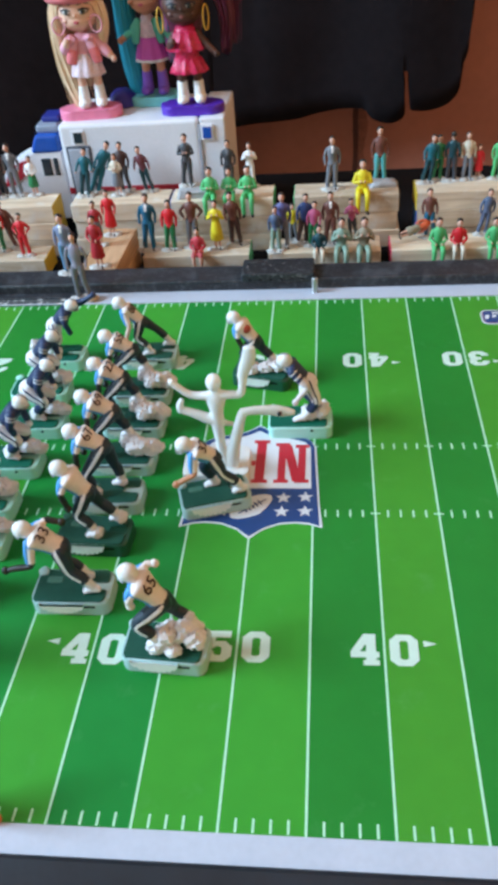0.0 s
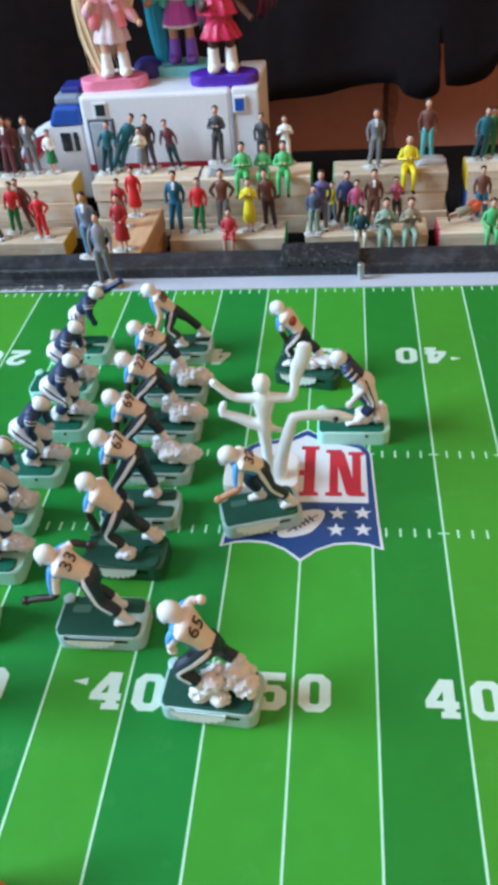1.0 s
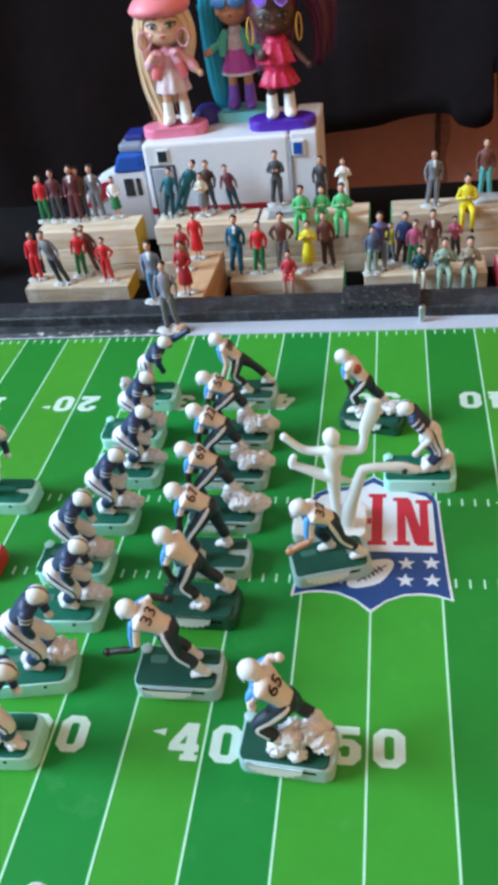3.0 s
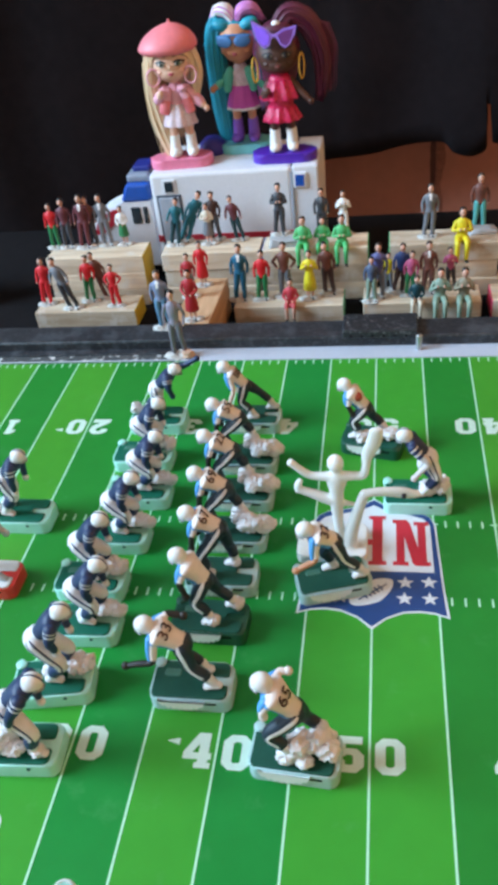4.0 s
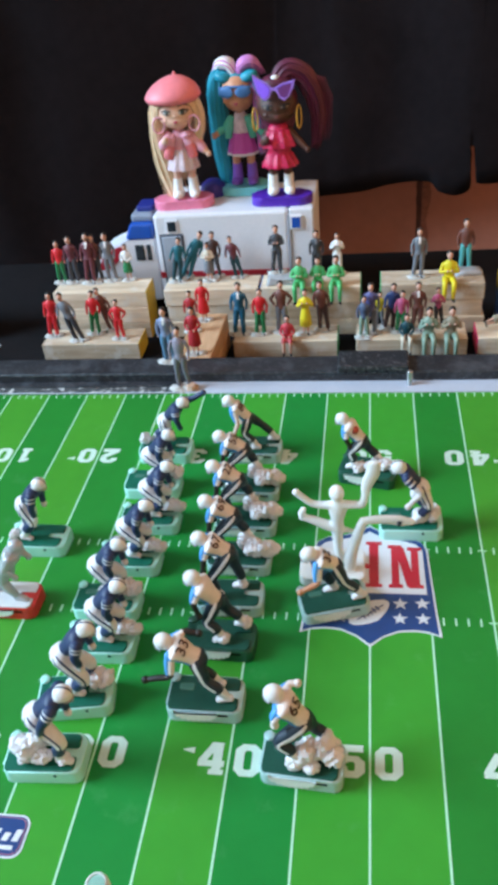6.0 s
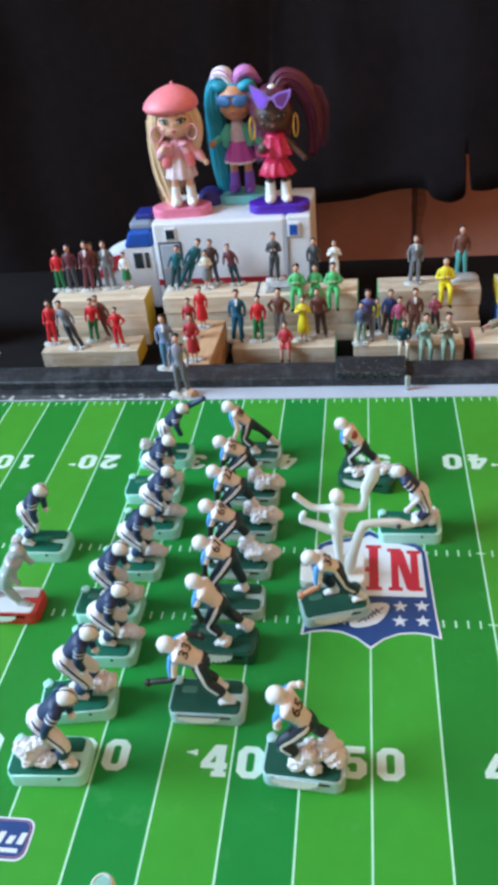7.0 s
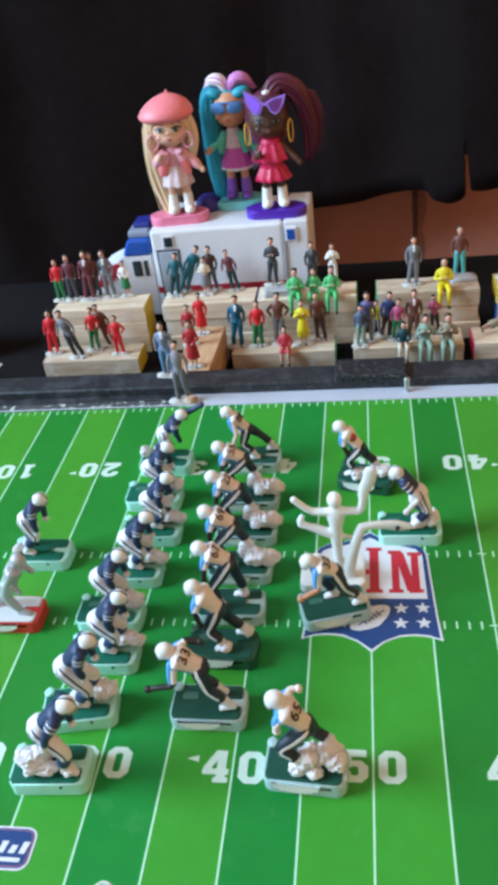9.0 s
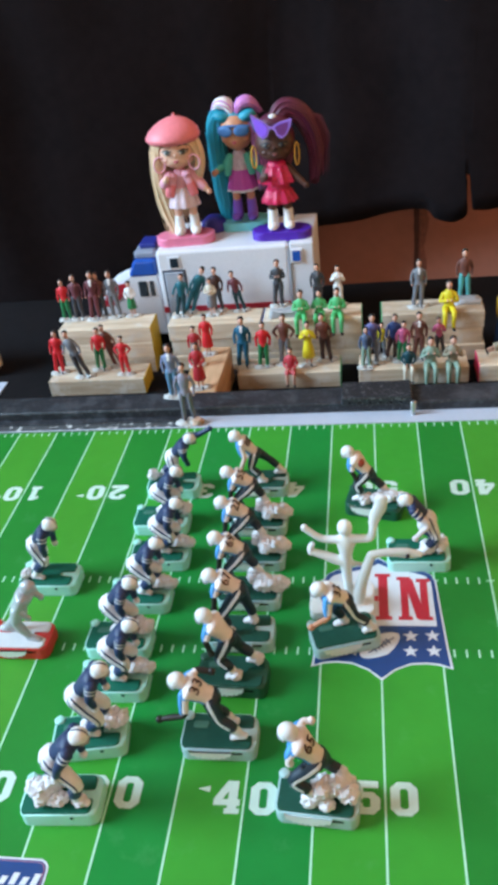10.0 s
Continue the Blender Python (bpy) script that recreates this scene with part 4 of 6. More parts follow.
def build_van():
    van = empty("toy_ambulance")
    tagged(van, "white toy ambulance with red stripe and blue roof lamp", "toy ambulance")
    y0, y1 = 0.340, 0.412
    zt = 0.0605
    body = part("body", box_bm(-0.1780, -0.0655, y0, y1, -0.020, zt, 0.003, seg=3), VAN_WHITE, van, smooth=False)
    part("rear_section", box_bm(-0.0650, -0.0450, y0 + 0.001, y1, -0.020, zt + 0.0004, 0.0015), VAN_WHITE, van)
    part("panel_seam", box_bm(-0.0662, -0.0646, y0 - 0.0004, y0 + 0.004, 0.004, zt - 0.004, 0.0003), DOOR_GREY, van)
    part("red_stripe", box_bm(-0.1780, -0.0670, y0 - 0.0006, y0 + 0.002, 0.0055, 0.0105), VAN_RED, van, "red side stripe")
    part("side_door", box_bm(-0.1728, -0.1554, y0 - 0.0012, y0 + 0.002, -0.012, 0.0425, 0.0012), DOOR_GREY, van)
    for nm, x0, x1, z0, z1, m in (("window", -0.1660, -0.1590, 0.0465, 0.0545, VAN_GLASS), ("window", -0.0625, -0.0560, 0.0460, 0.0545, BLUE_LENS)):
        fr = part(nm + "_frame", box_bm(x0 - 0.0018, x1 + 0.0018, y0 - 0.0008, y0 + 0.002, z0 - 0.0016, z1 + 0.0016, 0.0006), VAN_WHITE, van)
        part("pane", box_bm(x0, x1, y0 - 0.0012, y0 + 0.001, z0, z1), m, fr)
    # cab and sloping bonnet
    prof = [(-0.1790, -0.018), (-0.1790, 0.041), (-0.1980, 0.0400), (-0.2040, 0.0366), (-0.2150, 0.0340), (-0.2280, 0.0280), (-0.2345, 0.0190), (-0.2370, 0.004), (-0.2370, -0.018)]
    bm = bmesh.new()
    a = [bm.verts.new((x, y0 + 0.004, z)) for x, z in prof]
    b = [bm.verts.new((x, y0 + 0.036, z)) for x, z in prof]
    bm.faces.new(a), bm.faces.new(list(reversed(b)))
    for i in range(len(prof)):
        j = (i + 1) % len(prof)
        bm.faces.new((a[i], b[i], b[j], a[j]))
    bmesh.ops.bevel(bm, geom=list(bm.edges), offset=0.002, segments=2, affect="EDGES")
    part("cab", bm, VAN_WHITE, van)
    bm = box_bm(-0.2052, -0.1800, y0 + 0.003, y0 + 0.030, 0.0380, 0.0530, 0.003, seg=3)
    for v in bm.verts:
        if v.co.x < -0.195:
            v.co.x += max(0.0, v.co.z - 0.040) * 0.45
    part("cab_roof_lamp", bm, BLUE_LENS, van, "blue roof lamp")
    part("lamp_housing", box_bm(-0.1985, -0.1800, y0 + 0.007, y0 + 0.032, 0.0525, 0.0592, 0.0022, seg=3), tint(138, 146, 164), van)
    part("lamp_cap", box_bm(-0.1945, -0.1800, y0 + 0.014, y0 + 0.034, 0.0588, 0.0635, 0.0016, seg=3), tint(34, 44, 130), van, "dark blue lamp cap")
    part("door_frame", box_bm(-0.1742, -0.1540, y0 - 0.0006, y0 + 0.002, -0.014, 0.0440, 0.0006), tint(72, 76, 90), van)
    part("cab_window", box_bm(-0.1985, -0.1905, y0 + 0.0032, y0 + 0.006, 0.020, 0.034, 0.0008), VAN_GLASS, van)
    part("cab_window", box_bm(-0.1885, -0.1845, y0 + 0.0032, y0 + 0.006, 0.020, 0.034, 0.0008), VAN_GLASS, van)
    stripe = prism_bm([(-0.2075, 0.0335), (-0.2150, 0.0322), (-0.2270, 0.0268), (-0.2335, 0.0125), (-0.2245, 0.0130), (-0.2135, 0.0215)], 0.0, 0.001)
    part("red_stripe", stripe, VAN_RED, van).matrix_basis = pose(0, y0 + 0.0042, 0, 90)
    for x in (-0.216, -0.078):
        for y in (y0 + 0.004, y1 - 0.012):
            bm = bmesh.new()
            bmesh.ops.create_cone(bm, cap_ends=True, segments=20, radius1=0.013, radius2=0.013, depth=0.008, matrix=pose(x, y + 0.004, TABLE_Z + 0.013, 90))
            part("wheel", bm, TABLE_CLOTH, van)


build_van()
ROOF = 0.0606

def build_beacon():
    bm = bmesh.new()
    lathe(bm, (-0.1330, 0.3870, ROOF), [(0.0115, 0.0), (0.0120, 0.002), (0.0105, 0.008), (0.0060, 0.012), (0.0010, 0.013)], 0, 18)
    tagged(mesh_object("roof_beacon", bm, [tint(44, 34, 124)], smooth=True), "dark blue rounded lump on the van roof", "beacon")


build_beacon()

# ---- dolls on their stands ----


def doll_stand(label, x, y, w, d, colour, turn=0.0, z=ROOF, h=0.007):
    bm = prism_bm([(px, py) for px, py in rounded(w, d, 0.45 * min(w, d), 7)], 0.0, h)
    bevel_top(bm, h, 0.002, 3)
    ob = mesh_object("doll_stand", bm, [colour], smooth=False)
    ob.matrix_basis = pose(x, y, z, 0, 0, turn)
    return tagged(ob, label, "doll stand", "doll stands on the van roof")


PINK_PLASTIC, TEAL_PLASTIC, VIOLET_PLASTIC = tint(232, 128, 158, 0.35), tint(120, 204, 204, 0.35), tint(84, 40, 168, 0.35)
doll_stand("pink plastic doll stand on the toy ambulance", -0.1540, 0.3620, 0.050, 0.024, PINK_PLASTIC, 4)
doll_stand("pale turquoise plastic doll stand", -0.1050, 0.3900, 0.046, 0.026, TEAL_PLASTIC)
doll_stand("dark violet plastic doll stand", -0.0715, 0.3600, 0.050, 0.024, VIOLET_PLASTIC, -3)

BLONDE, TEALHAIR, PINKHAIR, WINE = tint(236, 208, 172), tint(22, 138, 160), tint(206, 130, 196), tint(88, 26, 52)
PALESKIN, MIDSKIN, DEEPSKIN = tint(236, 186, 160), tint(206, 140, 104), tint(84, 50, 40)
CORAL, BLUSH, SILVER, LILAC = tint(240, 130, 138), tint(240, 172, 190), paint("silver_sequins", srgb(226, 200, 206), 0.35, 0.3, 600.0, 0.9, 700.0), tint(130, 84, 190)
FUCHSIA, REDSEQUIN, GOLD = tint(206, 84, 180), paint("red_sequins", srgb(206, 30, 82), 0.3, 0.4, 500.0, 1.0, 700.0), tint(226, 172, 64)
VIOLET_LENS = tint(140, 84, 214)
LIGHT_LOCK = {BLONDE: tint(224, 188, 150), TEALHAIR: tint(36, 152, 174), WINE: tint(108, 40, 70)}
EYE_DARK, LIPS, VIOLET_FRAME, BLUE_GLASS, MINT = tint(40, 34, 40), tint(190, 84, 96), tint(166, 124, 226), tint(74, 122, 178), tint(90, 186, 160)


def strand(bm, pts, r0, r1, mi, seg=5):
    """One lock of hair through the points, thinning to its tip."""
    n = len(pts) - 1
    rings = []
    for i, p in enumerate(pts):
        w = (Vector(pts[min(i + 1, n)]) - Vector(pts[max(i - 1, 0)])).normalized()
        u = w.cross(Vector((0.2, 1, 0.1))).normalized()
        v = w.cross(u)
        r = r0 + (r1 - r0) * i / n
        rings.append([bm.verts.new(Vector(p) + (u * math.cos(2 * math.pi * k / seg) + v * math.sin(2 * math.pi * k / seg)) * r) for k in range(seg)])
    for p, q in zip(rings, rings[1:]):
        for k in range(seg):
            bm.faces.new((p[k], p[(k + 1) % seg], q[(k + 1) % seg], q[k])).material_index = mi
    bm.faces.new(list(reversed(rings[0]))).material_index = mi
    bm.faces.new(rings[-1]).material_index = mi


def mane(bm, pts, radii, tones, seed, seg=60, jag=0.006, side=(1, 0, 0), n=6):
    """A fall of combed hair as one ribbed form with a ragged end; tones are two paints for the locks."""
    path = spline([Vector(p) for p in pts], n)
    rad = spline([Vector((*r, 0)) for r in radii], n)
    m = len(path) - 1
    vs = []
    for i, p in enumerate(path):
        w = (path[min(i + 1, m)] - path[max(i - 1, 0)]).normalized()
        u = (Vector(side) - w * w.dot(Vector(side))).normalized()
        v = u.cross(w)
        t = i / m
        ring = []
        for k in range(seg):
            a = 2 * math.pi * k / seg
            c = 1 + 0.16 * noise.noise((k * 0.83, seed, t * 1.4)) + 0.10 * noise.noise((k * 2.1, seed + 9, t * 2.2))
            end = w * jag * t ** 3 * (1.0 + 1.6 * noise.noise((k * 0.6, seed + 3, 0)))
            ring.append(bm.verts.new(p + u * rad[i].x * c * math.cos(a) + v * rad[i].y * c * math.sin(a) + end))
        vs.append(ring)
    for p, q in zip(vs, vs[1:]):
        for k in range(seg):
            bm.faces.new((p[k], p[(k + 1) % seg], q[(k + 1) % seg], q[k])).material_index = tones[0] if noise.noise((k * 0.9, seed + 5, 1)) > -0.1 else tones[1]
    bm.faces.new(list(reversed(vs[0]))).material_index = tones[0]
    bm.faces.new(vs[-1]).material_index = tones[1]


def doll(label, x, y, z, skin, hair, top, skirt, boots, sleeve, extras, turn=0.0, tall=1.0, big=1.0):
    """A large-headed fashion doll, one mesh, facing -y, about 9 cm high."""
    bm = bmesh.new()
    mats = [skin, hair, top, skirt, boots, sleeve, EYE_DARK, LIPS if skin is not DEEPSKIN else tint(128, 66, 62), EYE_WHITE if skin is not DEEPSKIN else EYE_DIM, CORAL, VIOLET_FRAME, BLUE_GLASS, GOLD, PINKHAIR, WHITE, VIOLET_LENS, LIGHT_LOCK.get(hair, hair), BROW if skin is not DEEPSKIN else EYE_DARK, BLUSHER if skin is PALESKIN else skin, IRIS if skin is not DEEPSKIN else EYE_DARK]
    red = top is REDSEQUIN

    def form(pts, radii, tone, seg=16, n=4, side=(1, 0, 0)):
        tube(bm, pts, radii, tone if callable(tone) else lambda t, a: tone, side, seg, n)

    for s in (-1, 1):
        form([(0.0058 * s, 0, 0.034), (0.0062 * s, 0, 0.024), (0.0064 * s, 0, 0.012)], [(0.0037, 0.0038), (0.0035, 0.0036), (0.0031, 0.0032)], 0)
        form([(0.0064 * s, 0.0005, 0.0165), (0.0065 * s, 0.0004, 0.011), (0.0066 * s, 0.0, 0.0052), (0.0067 * s, 0.0, 0.0022)], [(0.0040, 0.0041), (0.0042, 0.0044), (0.0046, 0.0050), (0.0047, 0.0052)], 4)
        form([(0.0066 * s, 0.001, 0.0036), (0.0070 * s, -0.0035, 0.0036), (0.0074 * s, -0.0075, 0.0030)], [(0.0042, 0.0034), (0.0045, 0.0034), (0.0036, 0.0026)], 4)
        sh = Vector((0.0080 * s, 0, 0.0525))
        el = Vector((0.0140 * s, -0.002, 0.0455))
        if s > 0:
            ha = Vector((0.0215, -0.006, 0.0385))
        elif hair is TEALHAIR:
            ha = Vector((-0.0205, -0.008, 0.0420))
        elif red:
            el, ha = Vector((-0.0120, -0.004, 0.0440)), Vector((-0.0095, -0.011, 0.0480))
        else:
            ha = Vector((-0.0105, -0.0125, 0.0520))
        puff = 1.45 if sleeve is BLUSH else 1.0
        form([sh, (sh + el) / 2, el, (el + ha) / 2, ha], [(0.0032 * puff, 0.0032 * puff), (0.0033 * puff, 0.0033 * puff), (0.0031 * puff, 0.0031 * puff), (0.0028 * puff, 0.0028 * puff), (0.0021, 0.0021)], lambda t, a: 0 if red and t > 0.12 else 5 if t < 0.86 else 0, 14)
        ball(bm, ha + (ha - el).normalized() * 0.0018, (0.0023, 0.0020, 0.0027), 0)
    n = 40
    if red:
        for zb, zt, rb, rt, w in ((0.0240, 0.0345, 0.0142, 0.0098, 11), (0.0405, 0.0535, 0.0148, 0.0098, 10)):
            lathe(bm, (0, 0, 0), [(rb * 0.92, zb + 0.0006), (rb, zb), (rb * 1.01, zb + 0.0012), ((rb + rt) / 2, (zb + zt) / 2), (rt, zt), (rt * 0.86, zt + 0.0008)], 2, n, (0, 0), 0.80, 0.10, w)
        form([(0, 0, 0.030), (0, 0, 0.040), (0, 0, 0.0545)], [(0.0096, 0.0080), (0.0092, 0.0076), (0.0086, 0.0066)], 3, 20)
    else:
        form([(0, 0, 0.0395), (0, 0, 0.0455), (0, 0, 0.0515), (0, 0, 0.0545)], [(0.0078, 0.0064), (0.0078, 0.0062), (0.0088, 0.0066), (0.0060, 0.0048)], 2, 20)
        lathe(bm, (0, 0, 0), [(0.0118, 0.0256), (0.0128, 0.0250), (0.0130, 0.0264), (0.0110, 0.0340), (0.0084, 0.0420)], 3, n, (0, 0), 0.82, 0.05 if hair is TEALHAIR else 0.08, 9)
        if hair is TEALHAIR:
            lathe(bm, (0, 0, 0), [(0.0129, 0.0248), (0.0133, 0.0256), (0.0129, 0.0268)], 14, n, (0, 0), 0.82, 0.05, 9)
    form([(0, 0, 0.054), (0, 0, 0.062)], [(0.0034, 0.0034), (0.0034, 0.0034)], 0, 12, 2)
    # head and face, tipped back a little
    hz = 0.0725
    before = set(bm.verts)
    ball(bm, (0, -0.001, hz), (0.0164 * big, 0.0142, 0.0152), 0, None, 28, 20)
    ball(bm, (0, -0.0060, hz - 0.0068), (0.0116 * big, 0.0080, 0.0072), 0, None, 20, 14)
    ball(bm, (0, -0.0149, hz - 0.0036), (0.0010, 0.0011, 0.0013), 0, None, 10, 8)
    ball(bm, (0, -0.0139, hz - 0.0082), (0.0023, 0.0009, 0.0006), 7, None, 12, 6)
    ball(bm, (0, -0.0140, hz - 0.0092), (0.0019, 0.0009, 0.0007), 7, None, 12, 6)
    ez = hz - 0.0014
    for s in (-1, 1):
        out = pose(0, 0, 0, 0, 0, 24 * s)
        ball(bm, (0.0066 * s, -0.0137, ez + 0.0004), (0.0034, 0.0009, 0.0019), 8, out, 16, 8)
        ball(bm, (0.0064 * s, -0.0143, ez + 0.0004), (0.0019, 0.0008, 0.0018), 19, out, 14, 8)
        ball(bm, (0.0063 * s, -0.0149, ez + 0.0004), (0.0010, 0.0006, 0.0010), 6, out, 10, 6)
        strand(bm, [(0.0030 * s, -0.0150, ez + 0.0008), (0.0064 * s, -0.0149, ez + 0.0024), (0.0108 * s, -0.0122, ez + 0.0014)], 0.0006, 0.0007, 6)
        strand(bm, [(0.0034 * s, -0.0149, ez - 0.0010), (0.0066 * s, -0.0145, ez - 0.0017), (0.0102 * s, -0.0124, ez + 0.0002)], 0.0003, 0.0004, 17)
        strand(bm, [(0.0028 * s, -0.0144, ez + 0.0050), (0.0066 * s, -0.0137, ez + 0.0062), (0.0108 * s, -0.0113, ez + 0.0052)], 0.0008, 0.0004, 17)
        ball(bm, (0.0092 * s, -0.0118, ez - 0.0052), (0.0022, 0.0005, 0.0015), 18, pose(0, 0, 0, 0, 0, 36 * s), 12, 6)
    tip = Matrix.Translation((0, 0, hz - 0.010)) @ Matrix.Rotation(radians(-9), 4, "X") @ Matrix.Translation((0, 0, 0.010 - hz))
    for v in set(bm.verts) - before:
        v.co = tip @ v.co
    ball(bm, (0, 0.0036, hz + 0.0030), (0.0172 * big, 0.0140, 0.0150), 1, None, 28, 16)
    extras(bm, hz, random.Random(int(abs(x) * 10000)))
    bmesh.ops.scale(bm, vec=(0.98, 0.98, 0.945 * tall), verts=bm.verts)
    ob = mesh_object("fashion_doll", bm, mats, smooth=True)
    ob.matrix_basis = pose(x, y, z, 0, 0, turn)
    return tagged(ob, label, "doll", "fashion dolls on the van roof")


BROW = tint(116, 84, 66)
IRIS = tint(78, 92, 74)
EYE_WHITE, EYE_DIM = tint(206, 192, 186), tint(132, 112, 96)
BLUSHER = tint(236, 176, 154)


def wisps(bm, r, n, x0, x1, y, z_top, z_low, mi, out=0.0, spread=0.004):
    """Loose single hairs beside a fall."""
    for i in range(n):
        x = r.uniform(x0, x1)
        yy, ph, zl = y + r.uniform(-0.004, 0.004), r.uniform(0, 6), z_low + r.uniform(-0.008, 0.010)
        strand(bm, [(x + out * w * w + spread * math.sin(ph + 3 * w) * w, yy + 0.002 * w, z_top + (zl - z_top) * w) for w in (0, 0.25, 0.5, 0.75, 1)], 0.00035, 0.00015, mi, 4)


def pink_extras(bm, hz, r):
    # long fall on one side, short on the other, behind the face
    mane(bm, [(-0.0125, 0.003, hz + 0.010), (-0.0170, 0.001, hz - 0.004), (-0.0178, 0.002, 0.048), (-0.0150, 0.004, 0.026), (-0.0105, 0.005, 0.004)], [(0.0060, 0.0080), (0.0056, 0.0076), (0.0066, 0.0074), (0.0078, 0.0070), (0.0052, 0.0044)], (1, 16), 2.0, 64, 0.007)
    mane(bm, [(0.0125, 0.003, hz + 0.010), (0.0172, 0.001, hz - 0.002), (0.0172, 0.000, hz - 0.014), (0.0150, 0.001, 0.046)], [(0.0052, 0.0080), (0.0046, 0.0072), (0.0044, 0.0060), (0.0026, 0.0030)], (1, 16), 5.0, 44, 0.004)
    mane(bm, [(0, 0.009, hz + 0.006), (-0.003, 0.012, 0.055), (-0.006, 0.011, 0.020)], [(0.0160, 0.0060), (0.0150, 0.0060), (0.0080, 0.0044)], (1, 16), 8.0, 60, 0.006)
    wisps(bm, r, 46, -0.0230, -0.008, 0.003, hz, 0.004, 16, 0.006)
    # parted hairline under the beret
    for s in (-1, 1):
        for i in range(14):
            a = i / 13
            strand(bm, [(0.0015 * s, -0.0118, hz + 0.0120), ((0.007 + 0.004 * a) * s, -0.0120 + 0.005 * a, hz + 0.0105 - 0.002 * a), ((0.0136 + 0.002 * a) * s, -0.0085 + 0.004 * a, hz + 0.004), ((0.0162 + 0.001 * a) * s, -0.0050 + 0.002 * a, hz - 0.010)], 0.0011, 0.0006, 1 if i % 3 else 16)
    # pink hoops
    for s in (-1, 1):
        ring = [(0.0142 * s + 0.0046 * math.cos(2 * math.pi * i / 18), -0.0105 - 0.0010 * s * math.cos(2 * math.pi * i / 18), hz - 0.0085 + 0.0062 * math.sin(2 * math.pi * i / 18)) for i in range(19)]
        strand(bm, ring, 0.0008, 0.0008, 5, 8)
    # beret, pulled down on one side with a stalk
    lathe(bm, (-0.0020, 0.0005, hz + 0.0066), [(0.0158, -0.0004), (0.0200, 0.0010), (0.0222, 0.0034), (0.0224, 0.0052), (0.0206, 0.0092), (0.0170, 0.0132), (0.0122, 0.0166), (0.0066, 0.0190), (0.0020, 0.0202), (0.0006, 0.0204)], 9, 36, (0.16, 0.10), 0.88)
    strand(bm, [(0.0012, 0.0030, hz + 0.0252), (0.0015, 0.0034, hz + 0.0272), (0.0013, 0.0036, hz + 0.0290)], 0.0016, 0.0009, 9, 8)
    # open jacket fronts and cuffs
    for s in (-1, 1):
        tube(bm, [(0.0058 * s, -0.0052, 0.0540), (0.0072 * s, -0.0070, 0.0480), (0.0092 * s, -0.0072, 0.0410), (0.0104 * s, -0.0068, 0.0360)], [(0.0030, 0.0020), (0.0036, 0.0020), (0.0040, 0.0020), (0.0036, 0.0016)], lambda t, a: 9 if t > 0.45 else 5, (1, 0, 0), 14, 4)
    lump(bm, (-0.0080, -0.0095, 0.0530), (0.0046, 0.0032, 0.0034), 5)
    lump(bm, (0.0060, -0.0070, 0.0540), (0.0040, 0.0030, 0.0030), 5)


def teal_extras(bm, hz, r):
    mane(bm, [(-0.0110, 0.003, hz + 0.015), (-0.0180, 0.003, hz + 0.006), (-0.0188, 0.003, 0.050), (-0.0180, 0.004, 0.026), (-0.0162, 0.005, 0.002)], [(0.0060, 0.0090), (0.0074, 0.0090), (0.0076, 0.0080), (0.0080, 0.0070), (0.0062, 0.0046)], (1, 16), 3.0, 72, 0.006)
    mane(bm, [(0.0100, 0.003, hz + 0.012), (0.0160, 0.002, hz - 0.002), (0.0172, 0.001, 0.050), (0.0165, 0.002, 0.030)], [(0.0060, 0.0086), (0.0056, 0.0080), (0.0050, 0.0066), (0.0030, 0.0036)], (13, 1), 6.0, 56, 0.005)
    wisps(bm, r, 30, -0.0280, -0.012, 0.003, hz, 0.006, 16, 0.002)
    # two swept tufts over coloured bands
    for s, tone in ((-1, 14), (1, 13)):
        mane(bm, [(0.0020 * s, 0.000, hz + 0.0130), (0.0058 * s, 0.000, hz + 0.0200), (0.0125 * s, 0.002, hz + 0.0206), (0.0185 * s, 0.004, hz + 0.0150)], [(0.0030, 0.0056), (0.0046, 0.0068), (0.0044, 0.0066), (0.0018, 0.0028)], (tone, 13), 11.0 + s, 40, 0.003, (0, 0, 1))
        ball(bm, (0.0105 * s, -0.0040, hz + 0.0118), (0.0078, 0.0060, 0.0046), 1 if s < 0 else 16, pose(0, 0, 0, 0, -16 * s), 14, 10)
    # blue spectacles
    for s in (-1, 1):
        ball(bm, (0.0070 * s, -0.0140, hz + 0.0022), (0.0066, 0.0012, 0.0042), 11, pose(0, 0, 0, 0, 0, 14 * s), 20, 10)
    strand(bm, [(-0.0135, -0.0108, hz + 0.0050), (-0.0060, -0.0140, hz + 0.0062), (0.0060, -0.0140, hz + 0.0062), (0.0135, -0.0108, hz + 0.0050)], 0.0009, 0.0009, 11, 6)
    # open mint jacket
    for s in (-1, 1):
        tube(bm, [(0.0068 * s, -0.0040, 0.0540), (0.0090 * s, -0.0050, 0.0470), (0.0106 * s, -0.0046, 0.0390)], [(0.0030, 0.0022), (0.0034, 0.0024), (0.0030, 0.0018)], lambda t, a: 5, (1, 0, 0), 12, 4)


